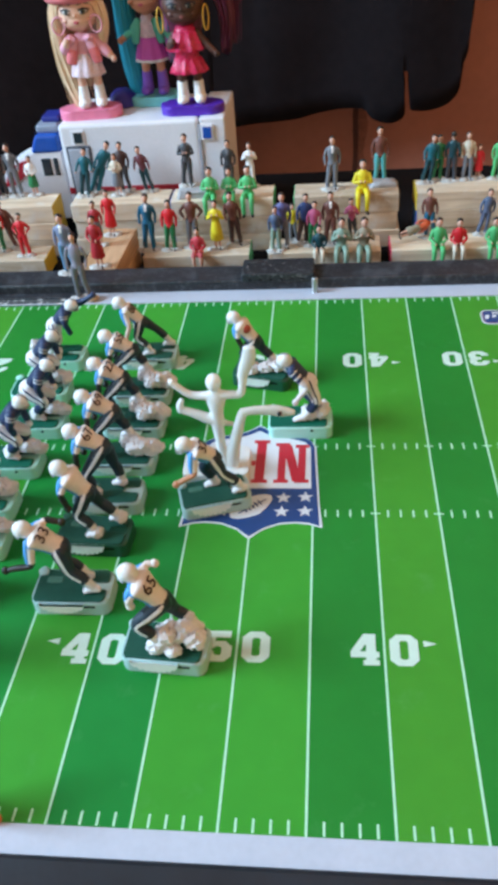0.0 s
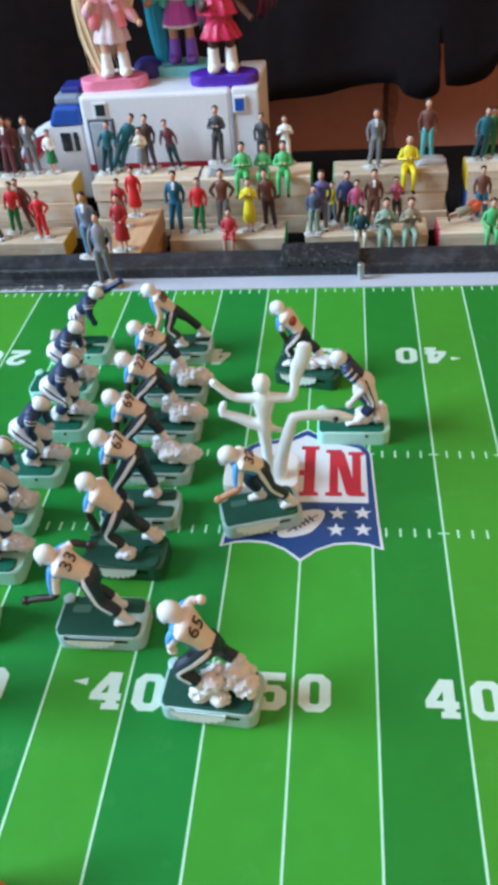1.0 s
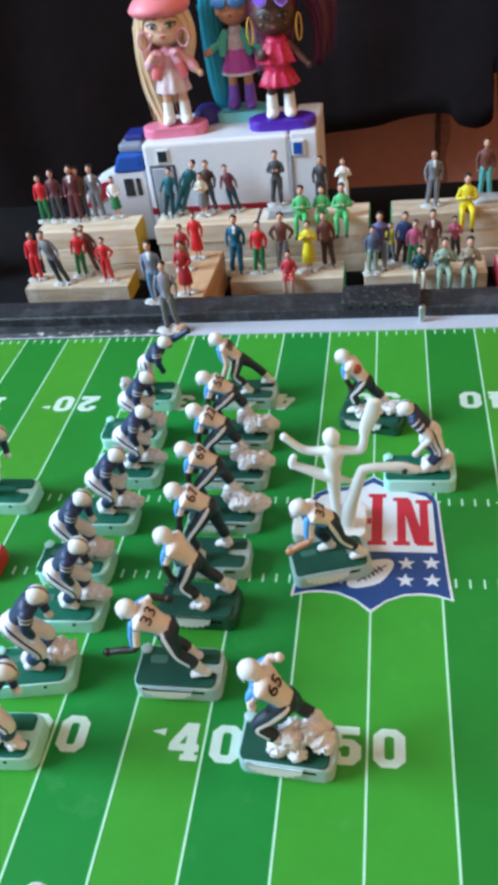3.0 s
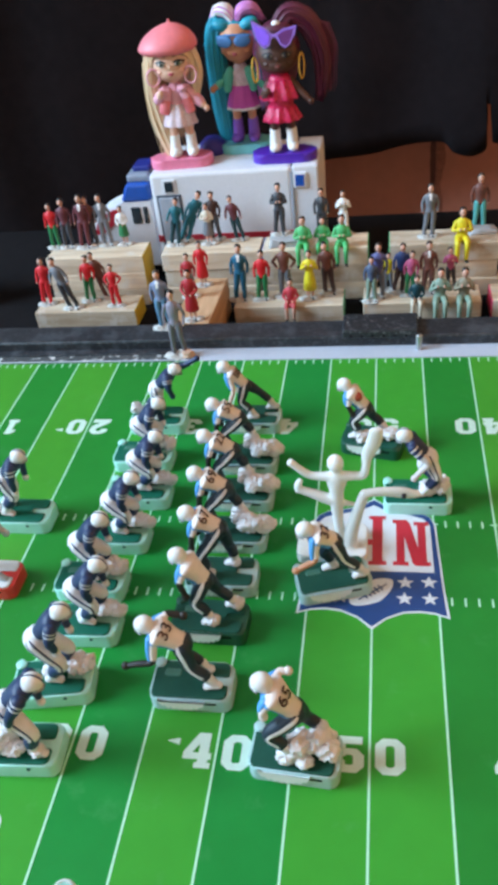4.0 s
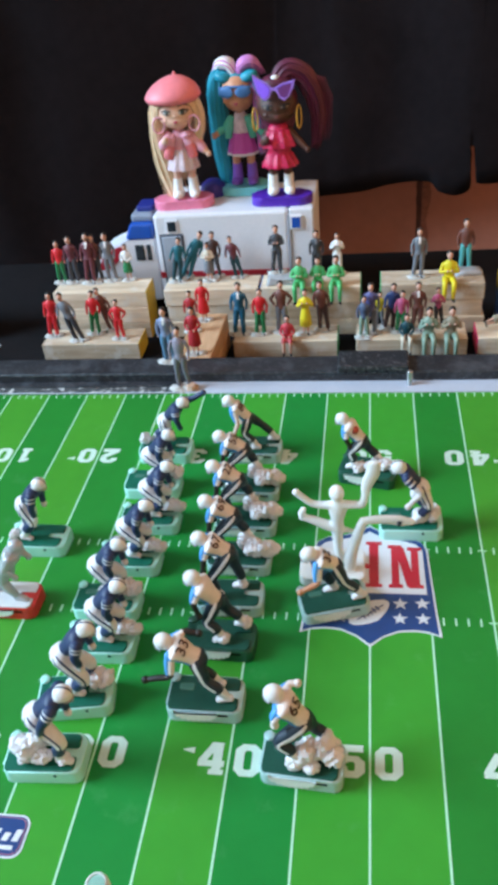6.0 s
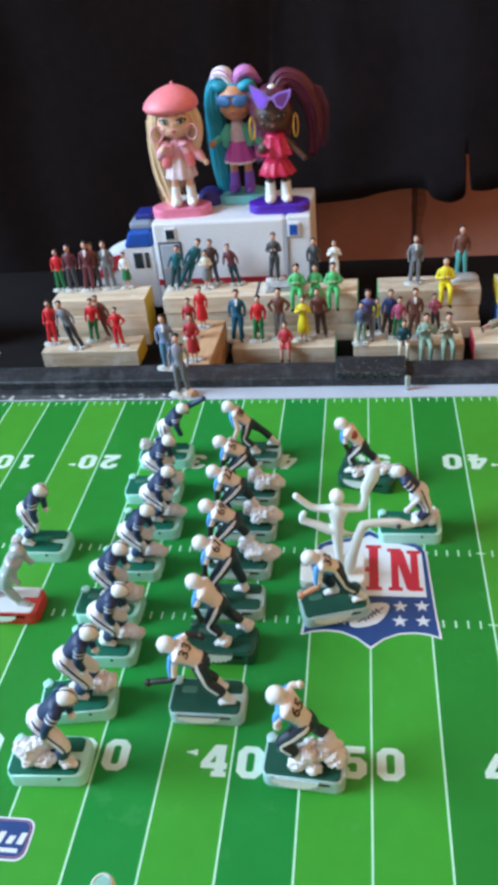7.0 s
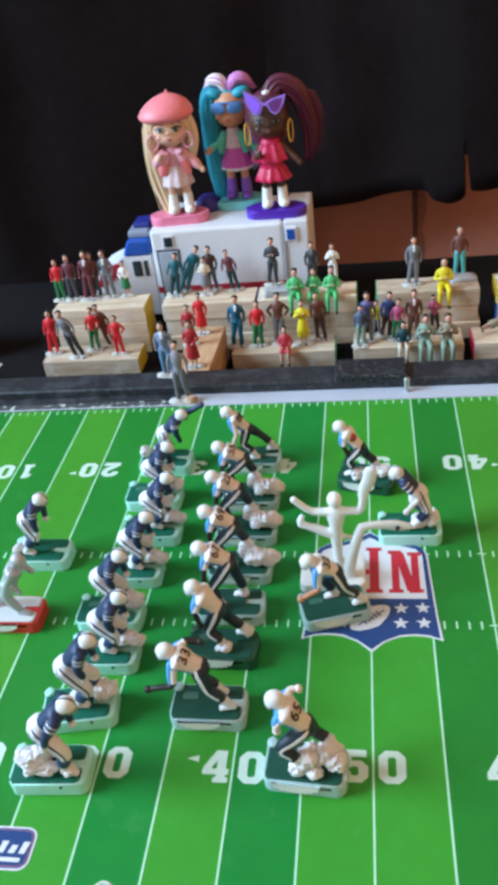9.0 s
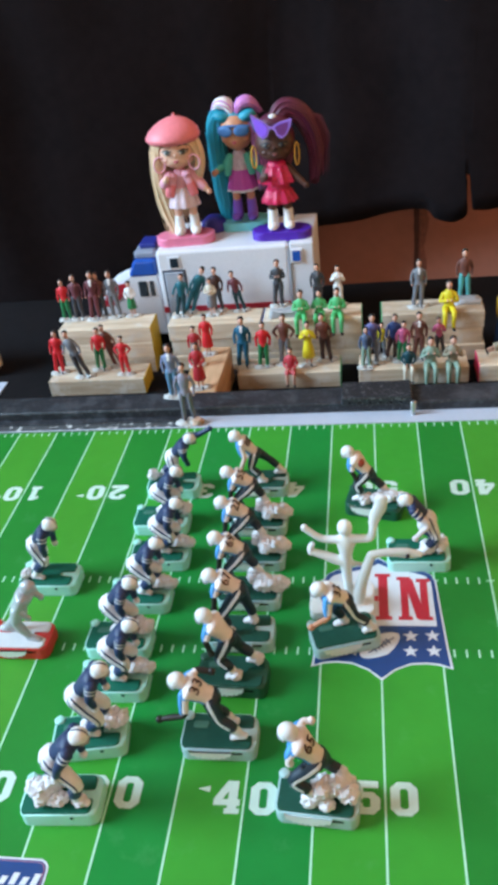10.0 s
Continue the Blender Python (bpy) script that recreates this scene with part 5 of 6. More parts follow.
def wine_extras(bm, hz, r):
    ball(bm, (0.001, 0.003, hz + 0.0130), (0.0140, 0.0115, 0.0100), 1, None, 20, 12)
    ball(bm, (0.0, -0.002, hz + 0.0205), (0.0034, 0.0034, 0.0024), 14, None, 12, 8)
    # high ponytail sweeping over to one side
    mane(bm, [(0.002, 0.004, hz + 0.0160), (0.010, 0.007, hz + 0.0240), (0.0220, 0.009, hz + 0.0180), (0.0300, 0.010, hz + 0.0020), (0.0325, 0.010, hz - 0.0130), (0.0310, 0.009, 0.0440)], [(0.0070, 0.0070), (0.0085, 0.0080), (0.0092, 0.0080), (0.0090, 0.0070), (0.0078, 0.0060), (0.0040, 0.0036)], (1, 16), 4.0, 72, 0.007, (0, 1, 0))
    for i in range(120):
        a = r.uniform(0, 1)
        q = r.uniform(0.8, 1.25)
        strand(bm, [(0.004, 0.005, hz + 0.017), (0.010 + 0.006 * a * q, 0.007, hz + 0.0225 + 0.008 * q * (1 - a)), (0.0240 + 0.012 * a * q, 0.009 + r.uniform(-0.004, 0.004), hz + 0.0140 + 0.006 * (q - 1)), (0.0290 + 0.0125 * a * q, 0.010 + r.uniform(-0.005, 0.004), hz - 0.002 + r.uniform(-0.003, 0.003)), (0.0280 + 0.012 * a * q, 0.010, 0.046 + r.uniform(-0.008, 0.012))], 0.00035, 0.00015, 16 if i % 3 else 1, 4)
    mane(bm, [(0, 0.008, hz + 0.004), (0, 0.010, hz - 0.008), (0, 0.009, 0.054)], [(0.0160, 0.0060), (0.0150, 0.0056), (0.0110, 0.0040)], (1, 16), 7.0, 50, 0.004)
    # cat-eye glasses pushed up over the brow, a little askew
    outline = [(-18, 12), (-12, 8.8), (-6.5, 6.2), (-2.5, 2.2), (0, 1.2), (2.5, 2.2), (7, 4.2), (18, 5), (16.4, -1), (12.5, -7.5), (8.5, -9.6), (4.5, -7), (1.6, -1.4), (0, -0.6), (-1.6, -0.9), (-4, -6.4), (-8, -8.8), (-12, -6.4), (-15, -1.6), (-17.2, 4.5)]
    left = [(-15.6, 8.4), (-11, 6.6), (-6.6, 4.4), (-3.4, 0.6), (-4.6, -4.8), (-8.2, -7.0), (-11.4, -5.0), (-13.8, -1.0)]
    right = [(3.0, 0.8), (7, 2.6), (15.2, 3.2), (14.4, -1.2), (11.6, -6.0), (8.6, -7.8), (5.2, -5.6)]
    for ring, y0, y1, tone in ((outline, -0.0007, 0.0007, 10), (left, -0.0010, 0.0, 15), (right, -0.0010, 0.0, 15)):
        c = Vector((-0.0008, -0.0172, hz + 0.0152))
        front = [bm.verts.new(c + Vector((px * 0.00089, y0 + 0.00002 * px * px, pz * 0.00092))) for px, pz in ring]
        back = [bm.verts.new(p.co + Vector((0, y1 - y0, 0))) for p in front]
        bm.faces.new(front).material_index = tone
        bm.faces.new(list(reversed(back))).material_index = tone
        n = len(ring)
        for i in range(n):
            bm.faces.new((front[i], back[i], back[(i + 1) % n], front[(i + 1) % n])).material_index = tone
    # hoop earrings
    for s in (-1, 1):
        n = 16
        for i in range(n):
            a, b = 2 * math.pi * i / n, 2 * math.pi * (i + 1) / n
            limb(bm, (0.0172 * s + 0.0018 * math.cos(a), -0.006 + 0.0035 * math.cos(a), hz - 0.009 + 0.0090 * math.sin(a)), (0.0172 * s + 0.0018 * math.cos(b), -0.006 + 0.0035 * math.cos(b), hz - 0.009 + 0.0090 * math.sin(b)), 0.00062, 0.00062, 12, 6)


doll("blonde doll in a pink beret, pink jacket and silver skirt", -0.1510, 0.3620, ROOF + 0.007, PALESKIN, BLONDE, BLUSH, SILVER, WHITE, BLUSH, pink_extras, 6, 1.0)
doll("doll with long teal hair, blue glasses and pink skirt", -0.1050, 0.3900, ROOF + 0.007, MIDSKIN, TEALHAIR, SILVER, FUCHSIA, LILAC, MINT, teal_extras, -4, 1.07, 0.85)
doll("dark-skinned doll in a red sequin dress and violet glasses", -0.0715, 0.3600, ROOF + 0.007, DEEPSKIN, WINE, REDSEQUIN, REDSEQUIN, WHITE, DEEPSKIN, wine_extras, 4, 1.0, 0.95)

# ---- football figures ----
PLATE_GREEN = paint("dark_green_plate", (0.005, 0.112, 0.068), 0.55, 0.15, 150.0, 0.15, 500.0, spec=0.25)
PLATE_DARK = paint("dull_green_plate", (0.012, 0.078, 0.052), 0.55, 0.18, 150.0, 0.15, 500.0, spec=0.25)
SLOT_GREEN = paint("grey_green_slot", (0.05, 0.17, 0.12), 0.45, 0.12, 150.0)
SHELL_MINT = paint("mint_base_shell", (0.40, 0.75, 0.65), 0.4, 0.08, 150.0)
SHELL_GREY = paint("grey_base_shell", (0.40, 0.57, 0.56), 0.4, 0.08, 150.0)
SHELL_GREEN = paint("green_base_shell", (0.012, 0.085, 0.05), 0.4, 0.12, 150.0)
SHELL_RED = paint("red_base_shell", (0.62, 0.035, 0.03), 0.35, 0.08, 150.0)
PLATE_WHITE = paint("white_plate", (0.62, 0.62, 0.62), 0.4, 0.08, 150.0)
DIAL = paint("pale_dial", (0.86, 0.86, 0.86), 0.45, 0.08, 200.0)
BASE_L, BASE_W, BASE_H = 0.0318, 0.0176, 0.0074


def figure_base(label, x, y, turn, shell, plate, dial):
    base = empty("figure_base", pose(x, y, 0.0001, 0, 0, turn))
    tagged(base, label, "figure base", "football figure bases")
    bm = prism_bm(rounded(BASE_L, BASE_W, 0.0036, 6), 0.0, BASE_H - 0.0004)
    bevel_top(bm, BASE_H - 0.0004, 0.0013, 3)
    part("shell", bm, shell, base, smooth=True)
    # dark plate with a rounded notch at the tail, above the pale shell
    L0, L1, Wd = BASE_L / 2 - 0.0008, BASE_L / 2 - (0.0026 if shell is SHELL_MINT else 0.0017), BASE_W / 2 - 0.0006
    nw, nl = 0.0019, 0.0068
    pts = []
    for cx, cy, r, a0 in ((-L0 + 0.0022, Wd - 0.0022, 0.0022, 90), (-L0 + 0.0022, -Wd + 0.0022, 0.0022, 180), (L1 - 0.0024, -Wd + 0.0024, 0.0024, 270), (L1 - 0.0010, -nw - 0.0010, 0.0010, 0)):
        pts += [(cx + r * math.cos(radians(a0 + 90 * i / 4)), cy + r * math.sin(radians(a0 + 90 * i / 4))) for i in range(5)]
    pts += [(L1 - nl + 0.0012 * math.cos(radians(a)), (nw if a < 180 else -nw) + 0.0) for a in (225, 135)]
    pts += [(px, -py) for px, py in reversed(pts[10:20])]
    bm = prism_bm(pts, BASE_H - 0.0014, BASE_H + 0.0004)
    bevel_top(bm, BASE_H + 0.0004, 0.0005, 2)
    part("top_plate", bm, plate, base)
    bm = prism_bm(rounded(0.0066, 0.0034, 0.0010, 3, -0.0080, 0.0026), BASE_H - 0.001, BASE_H + 0.0007)
    bevel_top(bm, BASE_H + 0.0007, 0.0003, 1)
    part("slot_cover", bm, SHELL_RED if plate is PLATE_WHITE else SLOT_GREEN, base)
    bm = prism_bm(rounded(0.0044, 0.0044, 0.0020, 5, -BASE_L / 2 + 0.0020, BASE_W / 2 - 0.0020), BASE_H - 0.001, BASE_H + 0.0012)
    bevel_top(bm, BASE_H + 0.0012, 0.0007, 2)
    part("corner_post", bm, shell, base, smooth=True)
    if dial:
        pts = [(0.0118, 0.0060), (-0.0062, 0.0060)]
        for i in range(73):
            u = -1 + 2 * i / 72
            pts.append((0.0028 + 0.0090 * u, 0.0060 - 0.0046 * math.sqrt(max(0, 1 - u ** 2)) + 0.0011 * (1 - abs(math.sin(4 * math.pi * u)))))
        ob = part("dial", prism_bm(pts, -0.0004, 0.0009), DIAL, base, "pale scalloped dial", False)
        ob.matrix_basis = Matrix.Translation((0, -BASE_W / 2, 0)) @ Matrix(((-1, 0, 0, 0), (0, 0, -1, 0), (0, 1, 0, 0), (0, 0, 0, 1)))
        bm = box_bm(0.0058, 0.0104, -BASE_W / 2 - 0.00015, -BASE_W / 2 + 0.002, 0.0044, 0.0054)
        part("dial_slot", bm, TABLE_CLOTH, base)
    else:
        bm = bmesh.new()
        bmesh.ops.create_cone(bm, cap_ends=True, segments=12, radius1=0.0007, radius2=0.0007, depth=0.0006, matrix=pose(0.0058, -BASE_W / 2, 0.0052, 90))
        part("peg_hole", bm, PLATE_DARK, base)
    return base


HELMET = paint("white_helmet", (0.76, 0.75, 0.72), 0.35, 0.06, 200.0)
POWDER, NAVY, NAVYPANTS = tint(84, 156, 218), tint(31, 47, 84), tint(24, 40, 54)
JERSEY_CREAM = tint(228, 214, 206)
KIT_WHITE = tint(228, 223, 224)
TANSKIN, GLOVE = tint(196, 138, 106), tint(40, 34, 32)
NUMBER = tint(70, 40, 30)
PALE_LIMB = tint(222, 192, 176)
MASK_GREY = tint(150, 148, 146)
SILVERFIG = paint("silver_paint", (0.45, 0.46, 0.48), 0.4, 0.12, 200.0, metal=0.3)


def crumple(bm, c, radii, mi, turn):
    """Moulded white sock and splash, folded and pitted."""
    before = set(bm.verts)
    ball(bm, (0, 0, 0), (1, 1, 1), mi, None, 30, 20)
    m = Matrix.Translation(c) @ pose(0, 0, 0, 0, 0, turn) @ Matrix.Diagonal((*radii, 1))
    seed = Vector(c) * 900
    for v in set(bm.verts) - before:
        q = v.co.copy()
        ridge = abs(noise.noise(q * 2.2 + seed)) + 0.42 * abs(noise.noise(q * 4.6 + seed))
        v.co = m @ (q * (1.14 - 0.62 * ridge + 0.22 * noise.noise(q * 1.2 - seed)))


def player(label, x, y, turn, kit, head, hip, feet, knees, arms, number="", lumps=(), hand=6, skin=None, patch=None, bulk=1.0, twist=20, cuff=0.66):
    """A moulded player, one mesh, facing local +x; joints in millimetres above the field."""
    bm = bmesh.new()
    # 0 helmet 1 jersey 2 sleeve 3 trousers 4 socks 5 skin 6 glove 7 number 8 stripe 9 pale limb 10 face guard
    if kit == "light":
        mats = [HELMET, JERSEY_CREAM, POWDER, NAVYPANTS, KIT_WHITE, TANSKIN, GLOVE, NUMBER, KIT_WHITE, PALE_LIMB, MASK_GREY]
    elif kit == "navy":
        mats = [HELMET, NAVY, NAVY, KIT_WHITE, KIT_WHITE, TANSKIN, KIT_WHITE, KIT_WHITE, NAVY, tint(216, 202, 198), MASK_GREY]
    else:
        mats = [SILVERFIG] * 11
    skin = skin if skin is not None else 9 if kit == "navy" else 5
    V = lambda p: Vector(p) * 0.001  # noqa: E731
    near = 1 if turn > 90 else -1
    h, q = V(head), V(hip)
    d = (h - q).normalized()
    side = Vector((0, 1, 0))
    out = d.cross(side)
    if out.z < 0:
        out = -out
    neck = h - d * 0.0034
    # helmet with a flared rim, ear holes and a face guard
    fwd = (Vector((1, 0, 0)) * 0.8 - out * 0.45).normalized()
    up = side.cross(fwd) if side.cross(fwd).z > 0 else fwd.cross(side)
    turnm = Matrix((fwd, side, up)).transposed().to_4x4()
    g = 0.00092
    ball(bm, h, (4.1 * g, 3.55 * g, 3.85 * g), 0, turnm, 20, 14)
    ball(bm, h - fwd * 0.9 * g - up * 1.4 * g, (3.1 * g, 3.45 * g, 2.7 * g), 0, turnm, 18, 12)
    ball(bm, h + fwd * 2.3 * g - up * 1.5 * g, (1.9 * g, 2.3 * g, 2.0 * g), skin, turnm, 12, 8)
    for s in (-1, 1):
        for dz in (-1.2, -2.4):
            limb(bm, h + fwd * 1.9 * g + side * 2.9 * s * g + up * dz * g, h + fwd * 4.5 * g + side * 0.7 * s * g + up * (dz - 0.3) * g, 0.28 * g, 0.28 * g, 10, 5)
    limb(bm, h + fwd * 4.5 * g - up * 1.3 * g, h + fwd * 4.4 * g - up * 2.8 * g, 0.28 * g, 0.28 * g, 10, 5)
    if kit == "navy":
        crown = [h + (fwd * math.cos(radians(a)) * 4.1 + up * math.sin(radians(a)) * 3.85) * g * 0.98 for a in (18, 50, 82, 114, 146)]
        tube(bm, crown, [(0.00036, 0.00030)] * 5, lambda t, a: 8, side, 8, 3)
    # trunk: hips, waist, chest and pads in one form
    b = 1.02 * bulk if kit == "navy" else 1.16 * bulk
    line = [q - d * 0.0006, q.lerp(neck, 0.30), q.lerp(neck, 0.62), q.lerp(neck, 0.88), neck + d * 0.0004]
    radii = [(0.0035 * b, 0.0031 * b), (0.0038 * b, 0.0032 * b), (0.0048 * b, 0.0037 * b), (0.0056 * b, 0.0035 * b), (0.0026, 0.0026)]
    flip = 1 if side.cross((neck - q).normalized()).dot(out) > 0 else -1

    def jersey(t, a):
        back = abs(flip * a - 90) if a * flip > -90 else 360 - abs(flip * a - 90)
        if kit == "light":
            return 2 if back > 96 and t > 0.12 else 1
        return 3 if t < 0.22 else 1

    tube(bm, line, radii, jersey, side, 20, 5)
    sh0 = q.lerp(neck, 0.86)
    # seat and belt
    back_w, back_d = 0.0050 * b, 0.0039 * b
    b *= 1.18 if kit == "navy" else 0.90
    tube(bm, [q - d * 0.0022 - side * 0.0008, q - d * 0.0014, q + d * 0.0012], [(0.0034 * b, 0.0032 * b), (0.0039 * b, 0.0036 * b), (0.0037 * b, 0.0033 * b)], lambda t, a: 3, side, 16, 3)
    # legs with a side stripe, socks and shoes
    for s, kn, ft in ((-1, knees[0], feet[0]), (1, knees[1], feet[1])):
        kn, ft = V(kn), V(ft)
        top = q + side * 0.0020 * s - d * 0.0008
        calf = kn.lerp(ft, 0.42) - Vector((0.0006, 0, 0))

        def trousers(t, a, s=s):
            lateral = abs(a) if s > 0 else 180 - abs(a)
            if t > 0.80:
                return 4
            if kit == "light":
                return 8 if lateral < 9 and t < 0.74 else 3
            if t > 0.56:
                return 8
            return 8 if 12 < lateral < 24 else 3

        tube(bm, [top, top.lerp(kn, 0.45), kn, calf, ft], [(0.0031 * b, 0.0031 * b), (0.0029 * b, 0.0030 * b), (0.0022 * b, 0.0023 * b), (0.0022 * b, 0.0023 * b), (0.0015, 0.0016)], trousers, side, 24, 4)
        toe = ft + Vector((0.0042, 0.0004 * s, -0.0010))
        tube(bm, [ft + Vector((-0.0014, 0, -0.0002)), ft + Vector((0.0010, 0, 0.0)), toe], [(0.0015, 0.0017), (0.0018, 0.0018), (0.0016, 0.0011)], lambda t, a: 4, side, 12, 3)
    # arms: padded sleeve, bare or gloved forearm
    for s, (el, ha) in ((-1, arms[0]), (1, arms[1])):
        sh = sh0 + side * (0.0040 if kit == "light" else 0.0044) * s * b
        el, ha = V(el), V(ha)
        fore = 6 if arms[2:] else skin

        def sleeve(t, a, s=s, fore=fore):
            if kit == "light":
                return 1 if t < 0.40 else fore
            if kit == "navy":
                return 4 if 0.04 < t < 0.10 or 0.15 < t < 0.21 else 1 if t < cuff else fore
            return 2

        tube(bm, [sh, sh.lerp(el, 0.5), el, el.lerp(ha, 0.55), ha], [(0.0018, 0.0020), (0.0015, 0.0016), (0.0013, 0.0013), (0.0013, 0.0013), (0.0011, 0.0011)] if kit == "light" else [(r * min(bulk, 1.0), r * min(bulk, 1.0)) for r in (0.0027, 0.0024, 0.0018, 0.0016, 0.0013)], sleeve, side, 14, 6)
        if kit == "light":
            tip = sh.lerp(el, 0.9) + Vector((0.0009, 0, 0))
            tube(bm, [sh + Vector((0.0013, 0, 0.0002)), sh.lerp(tip, 0.5) + Vector((0.0009, 0, 0)), tip], [(0.0017, 0.0015), (0.0015, 0.0014), (0.0010, 0.0009)], lambda t, a: 2, side, 12, 4)
        ball(bm, ha + (ha - el).normalized() * 0.0008, (0.0017, 0.0015, 0.0018), hand, None, 10, 8)
    for c, r in lumps:
        crumple(bm, V(c), V(r), 4, 17 * (c[0] % 5))
    mid = q.lerp(neck, 0.58)

    def on_back(u, v, lift):
        """A place on the back of the jersey, u metres across and v metres towards the head."""
        ang = radians(twist) * near - u / 0.0044
        return mid + d * v + (side * math.sin(ang) * back_w + out * math.cos(ang) * back_d) * (1 + lift / back_d)

    if patch:
        mats.append(patch)
        ball(bm, mid + out * 0.0022 + side * 0.0020 * near, (0.0028, 0.0028, 0.0026), 11, None, 14, 10)
    if number:
        tb = text_bm(number, 0.0046, 0.0043, 0.0003, 0.004)
        me = bpy.data.meshes.new("digits")
        for v in tb.verts:
            v.co = on_back(v.co.x, v.co.y + 0.0014, 0.00030 + v.co.z)
        for fc in tb.faces:
            fc.material_index = 7
        tb.to_mesh(me)
        tb.free()
        bm.from_mesh(me)
        bpy.data.meshes.remove(me)
    ob = mesh_object("football_figure", bm, mats, smooth=True)
    ob.matrix_basis = pose(x, y, 0.0001, 0, 0, turn)
    return tagged(ob, label, "football figure", "football figures on the field")


def stoop(h, z, back=11.8, drop=8.0):
    """Joints of a lineman stooping forward: head h mm ahead at height z."""
    hip = (h - back, 0, z - drop)
    return dict(head=(h, 0, z), hip=hip, feet=((h - 18.5, -2.5, 17.5), (h - 6, 4.0, 10)), knees=((h - 14.5, -3.4, 25), (h - 5, 4.6, 24)),
                arms=(((h - 4, -6, z - 9), (h - 2, -5, z - 15)), ((h - 2.2, 6.0, z - 8.5), (h - 1.2, 5.6, z - 14.5)), 1),
                lumps=(((h - 22, 2.0, 13.0), (5.6, 4.4, 4.6)), ((h - 28, 0.5, 11.5), (5.0, 4.4, 4.6)), ((h - 17.5, -2.5, 13.5), (4.8, 3.6, 4.4)), ((h - 31, -1.5, 9.5), (3.0, 3.0, 3.0)), ((h - 26, 4.5, 15.5), (2.2, 1.8, 2.6))))


def squat(h, z):
    """Joints of a lineman squatting with hips back and feet under him."""
    return dict(head=(h, 0, z), hip=(h - 12.5, 0, z - 13), feet=((h - 12, -2.4, 10), (h - 7, 4, 10)), knees=((h - 5.5, -4.2, 20), (h - 4, 4, 20)),
                cuff=0.86, arms=(((h - 5.6, -6.6, z - 10), (h - 4.6, -5.8, z - 16)), ((h - 3, 6.2, z - 10), (h - 1.5, 5, z - 16))),
                lumps=(((h - 3, 3.0, 11.5), (5.0, 3.4, 4.0)), ((h + 1, 2.6, 10.5), (4.6, 3.0, 3.4)), ((h - 12, 1.0, 10.5), (4.2, 3.4, 3.6))))


def upright(h, z, back=9, drop=17):
    """Joints of a runner: hips under him, legs apart."""
    return dict(head=(h, 0, z), hip=(h - back, 0, z - drop), feet=((h - 5, -3.5, 9.2), (h - 17, 3.8, 9.2)), knees=((h - 5, -3.5, 17), (h - 13, 3.8, 17)),
                arms=(((h - 2, -7, z - 9), (h + 2, -5, z - 14)), ((h - 4, 7, z - 9), (h - 1, 6, z - 14))))


LIGHT_LABEL = "figure in cream jersey and white helmet, "
NAVY_LABEL = "figure in navy jersey and white helmet, "
BASE_G, BASE_M = "grey plastic figure base with dark green top", "mint plastic figure base with dark green top"


def place(label, x, y, turn, kit, joints, shell, base_label, number="", dial=True, plate=None):
    figure_base(base_label, x, y, turn - (180 if turn > 90 else 0), shell, plate or (PLATE_DARK if kit == "light" else PLATE_GREEN), dial)
    return player(label, x, y, turn, kit, number=number, **joints)


# the team in light jerseys faces along -x
j = upright(8.8, 44.9, 9.4, 13.5)
j.update(knees=((-4, -4, 22), (7.4, 5.0, 23)), feet=((-12, -3.5, 14), (0.5, 4.8, 13.5)), arms=(((4.2, -7.2, 41.5), (2.2, -7.6, 41.5)), ((8.2, 5.6, 36.5), (8.2, 5.2, 34.0))), hand=1, skin=1,
         lumps=(((2, 4.8, 11), (3.8, 3.0, 3.4)), ((-2, 2, 15.0), (5.6, 4.2, 5.0)), ((-8, 0, 14.5), (5.4, 4.2, 4.8)), ((-12, 1.5, 12.5), (4.2, 3.8, 4.0)), ((-9, -3, 19.0), (2.6, 2.0, 2.4)), ((-4, 5.2, 10.2), (3.4, 2.6, 2.6))))
place(LIGHT_LABEL + "kneeling on white moulded socks", -0.0254, -0.1058, 176, "light", j, SHELL_GREY, BASE_G, "65")
j = upright(13.4, 39.4, 12.0, 9.4)
j.update(knees=((1.5, -3.5, 19), (-2.2, 3.5, 20)), feet=((-6, -3.5, 10), (-10.2, 3.5, 10)), arms=(((6, -7.0, 37.5), (1.5, -7.5, 36)), ((11.0, 6.8, 26.5), (20.5, 7.4, 24.5)), 1), hand=6)
place(LIGHT_LABEL + "reaching forward with dark gloves", -0.0676, -0.0797, 180, "light", j, SHELL_GREY, BASE_G, "33")
j = upright(8.6, 42.4, 8.5, 12.5)
j.update(knees=((-4, -3.5, 20.5), (3.8, 4.0, 20)), feet=((-11, -4, 11.5), (-2.5, 4, 9.5)), arms=(((6, -6.5, 35), (3, -6, 29)), ((7.5, 6.6, 33), (6.5, 6, 26)), 1), lumps=(((-3, 4.5, 10.2), (2.8, 2.4, 2.6)), ((-11.5, -4, 11.5), (3.0, 2.6, 2.8))))
place(LIGHT_LABEL + "striding upright", -0.0662, -0.0483, 178, "light", j, SHELL_GREEN, "dark green plastic figure base with pale dial")
j = stoop(10.8, 42)
j["feet"] = ((-6, -3.5, 9.5), (5, 4, 9.5))
j["knees"] = ((-4, -4, 20), (7, 4.4, 20.5))
j["lumps"] = (((-6, -3.5, 9.6), (2.6, 2.2, 2.4)), ((4, 4.6, 9.8), (2.6, 2.2, 2.2)))
place(LIGHT_LABEL + "stooping low", -0.0655, -0.0232, 181, "light", j, SHELL_GREY, BASE_G, "67")
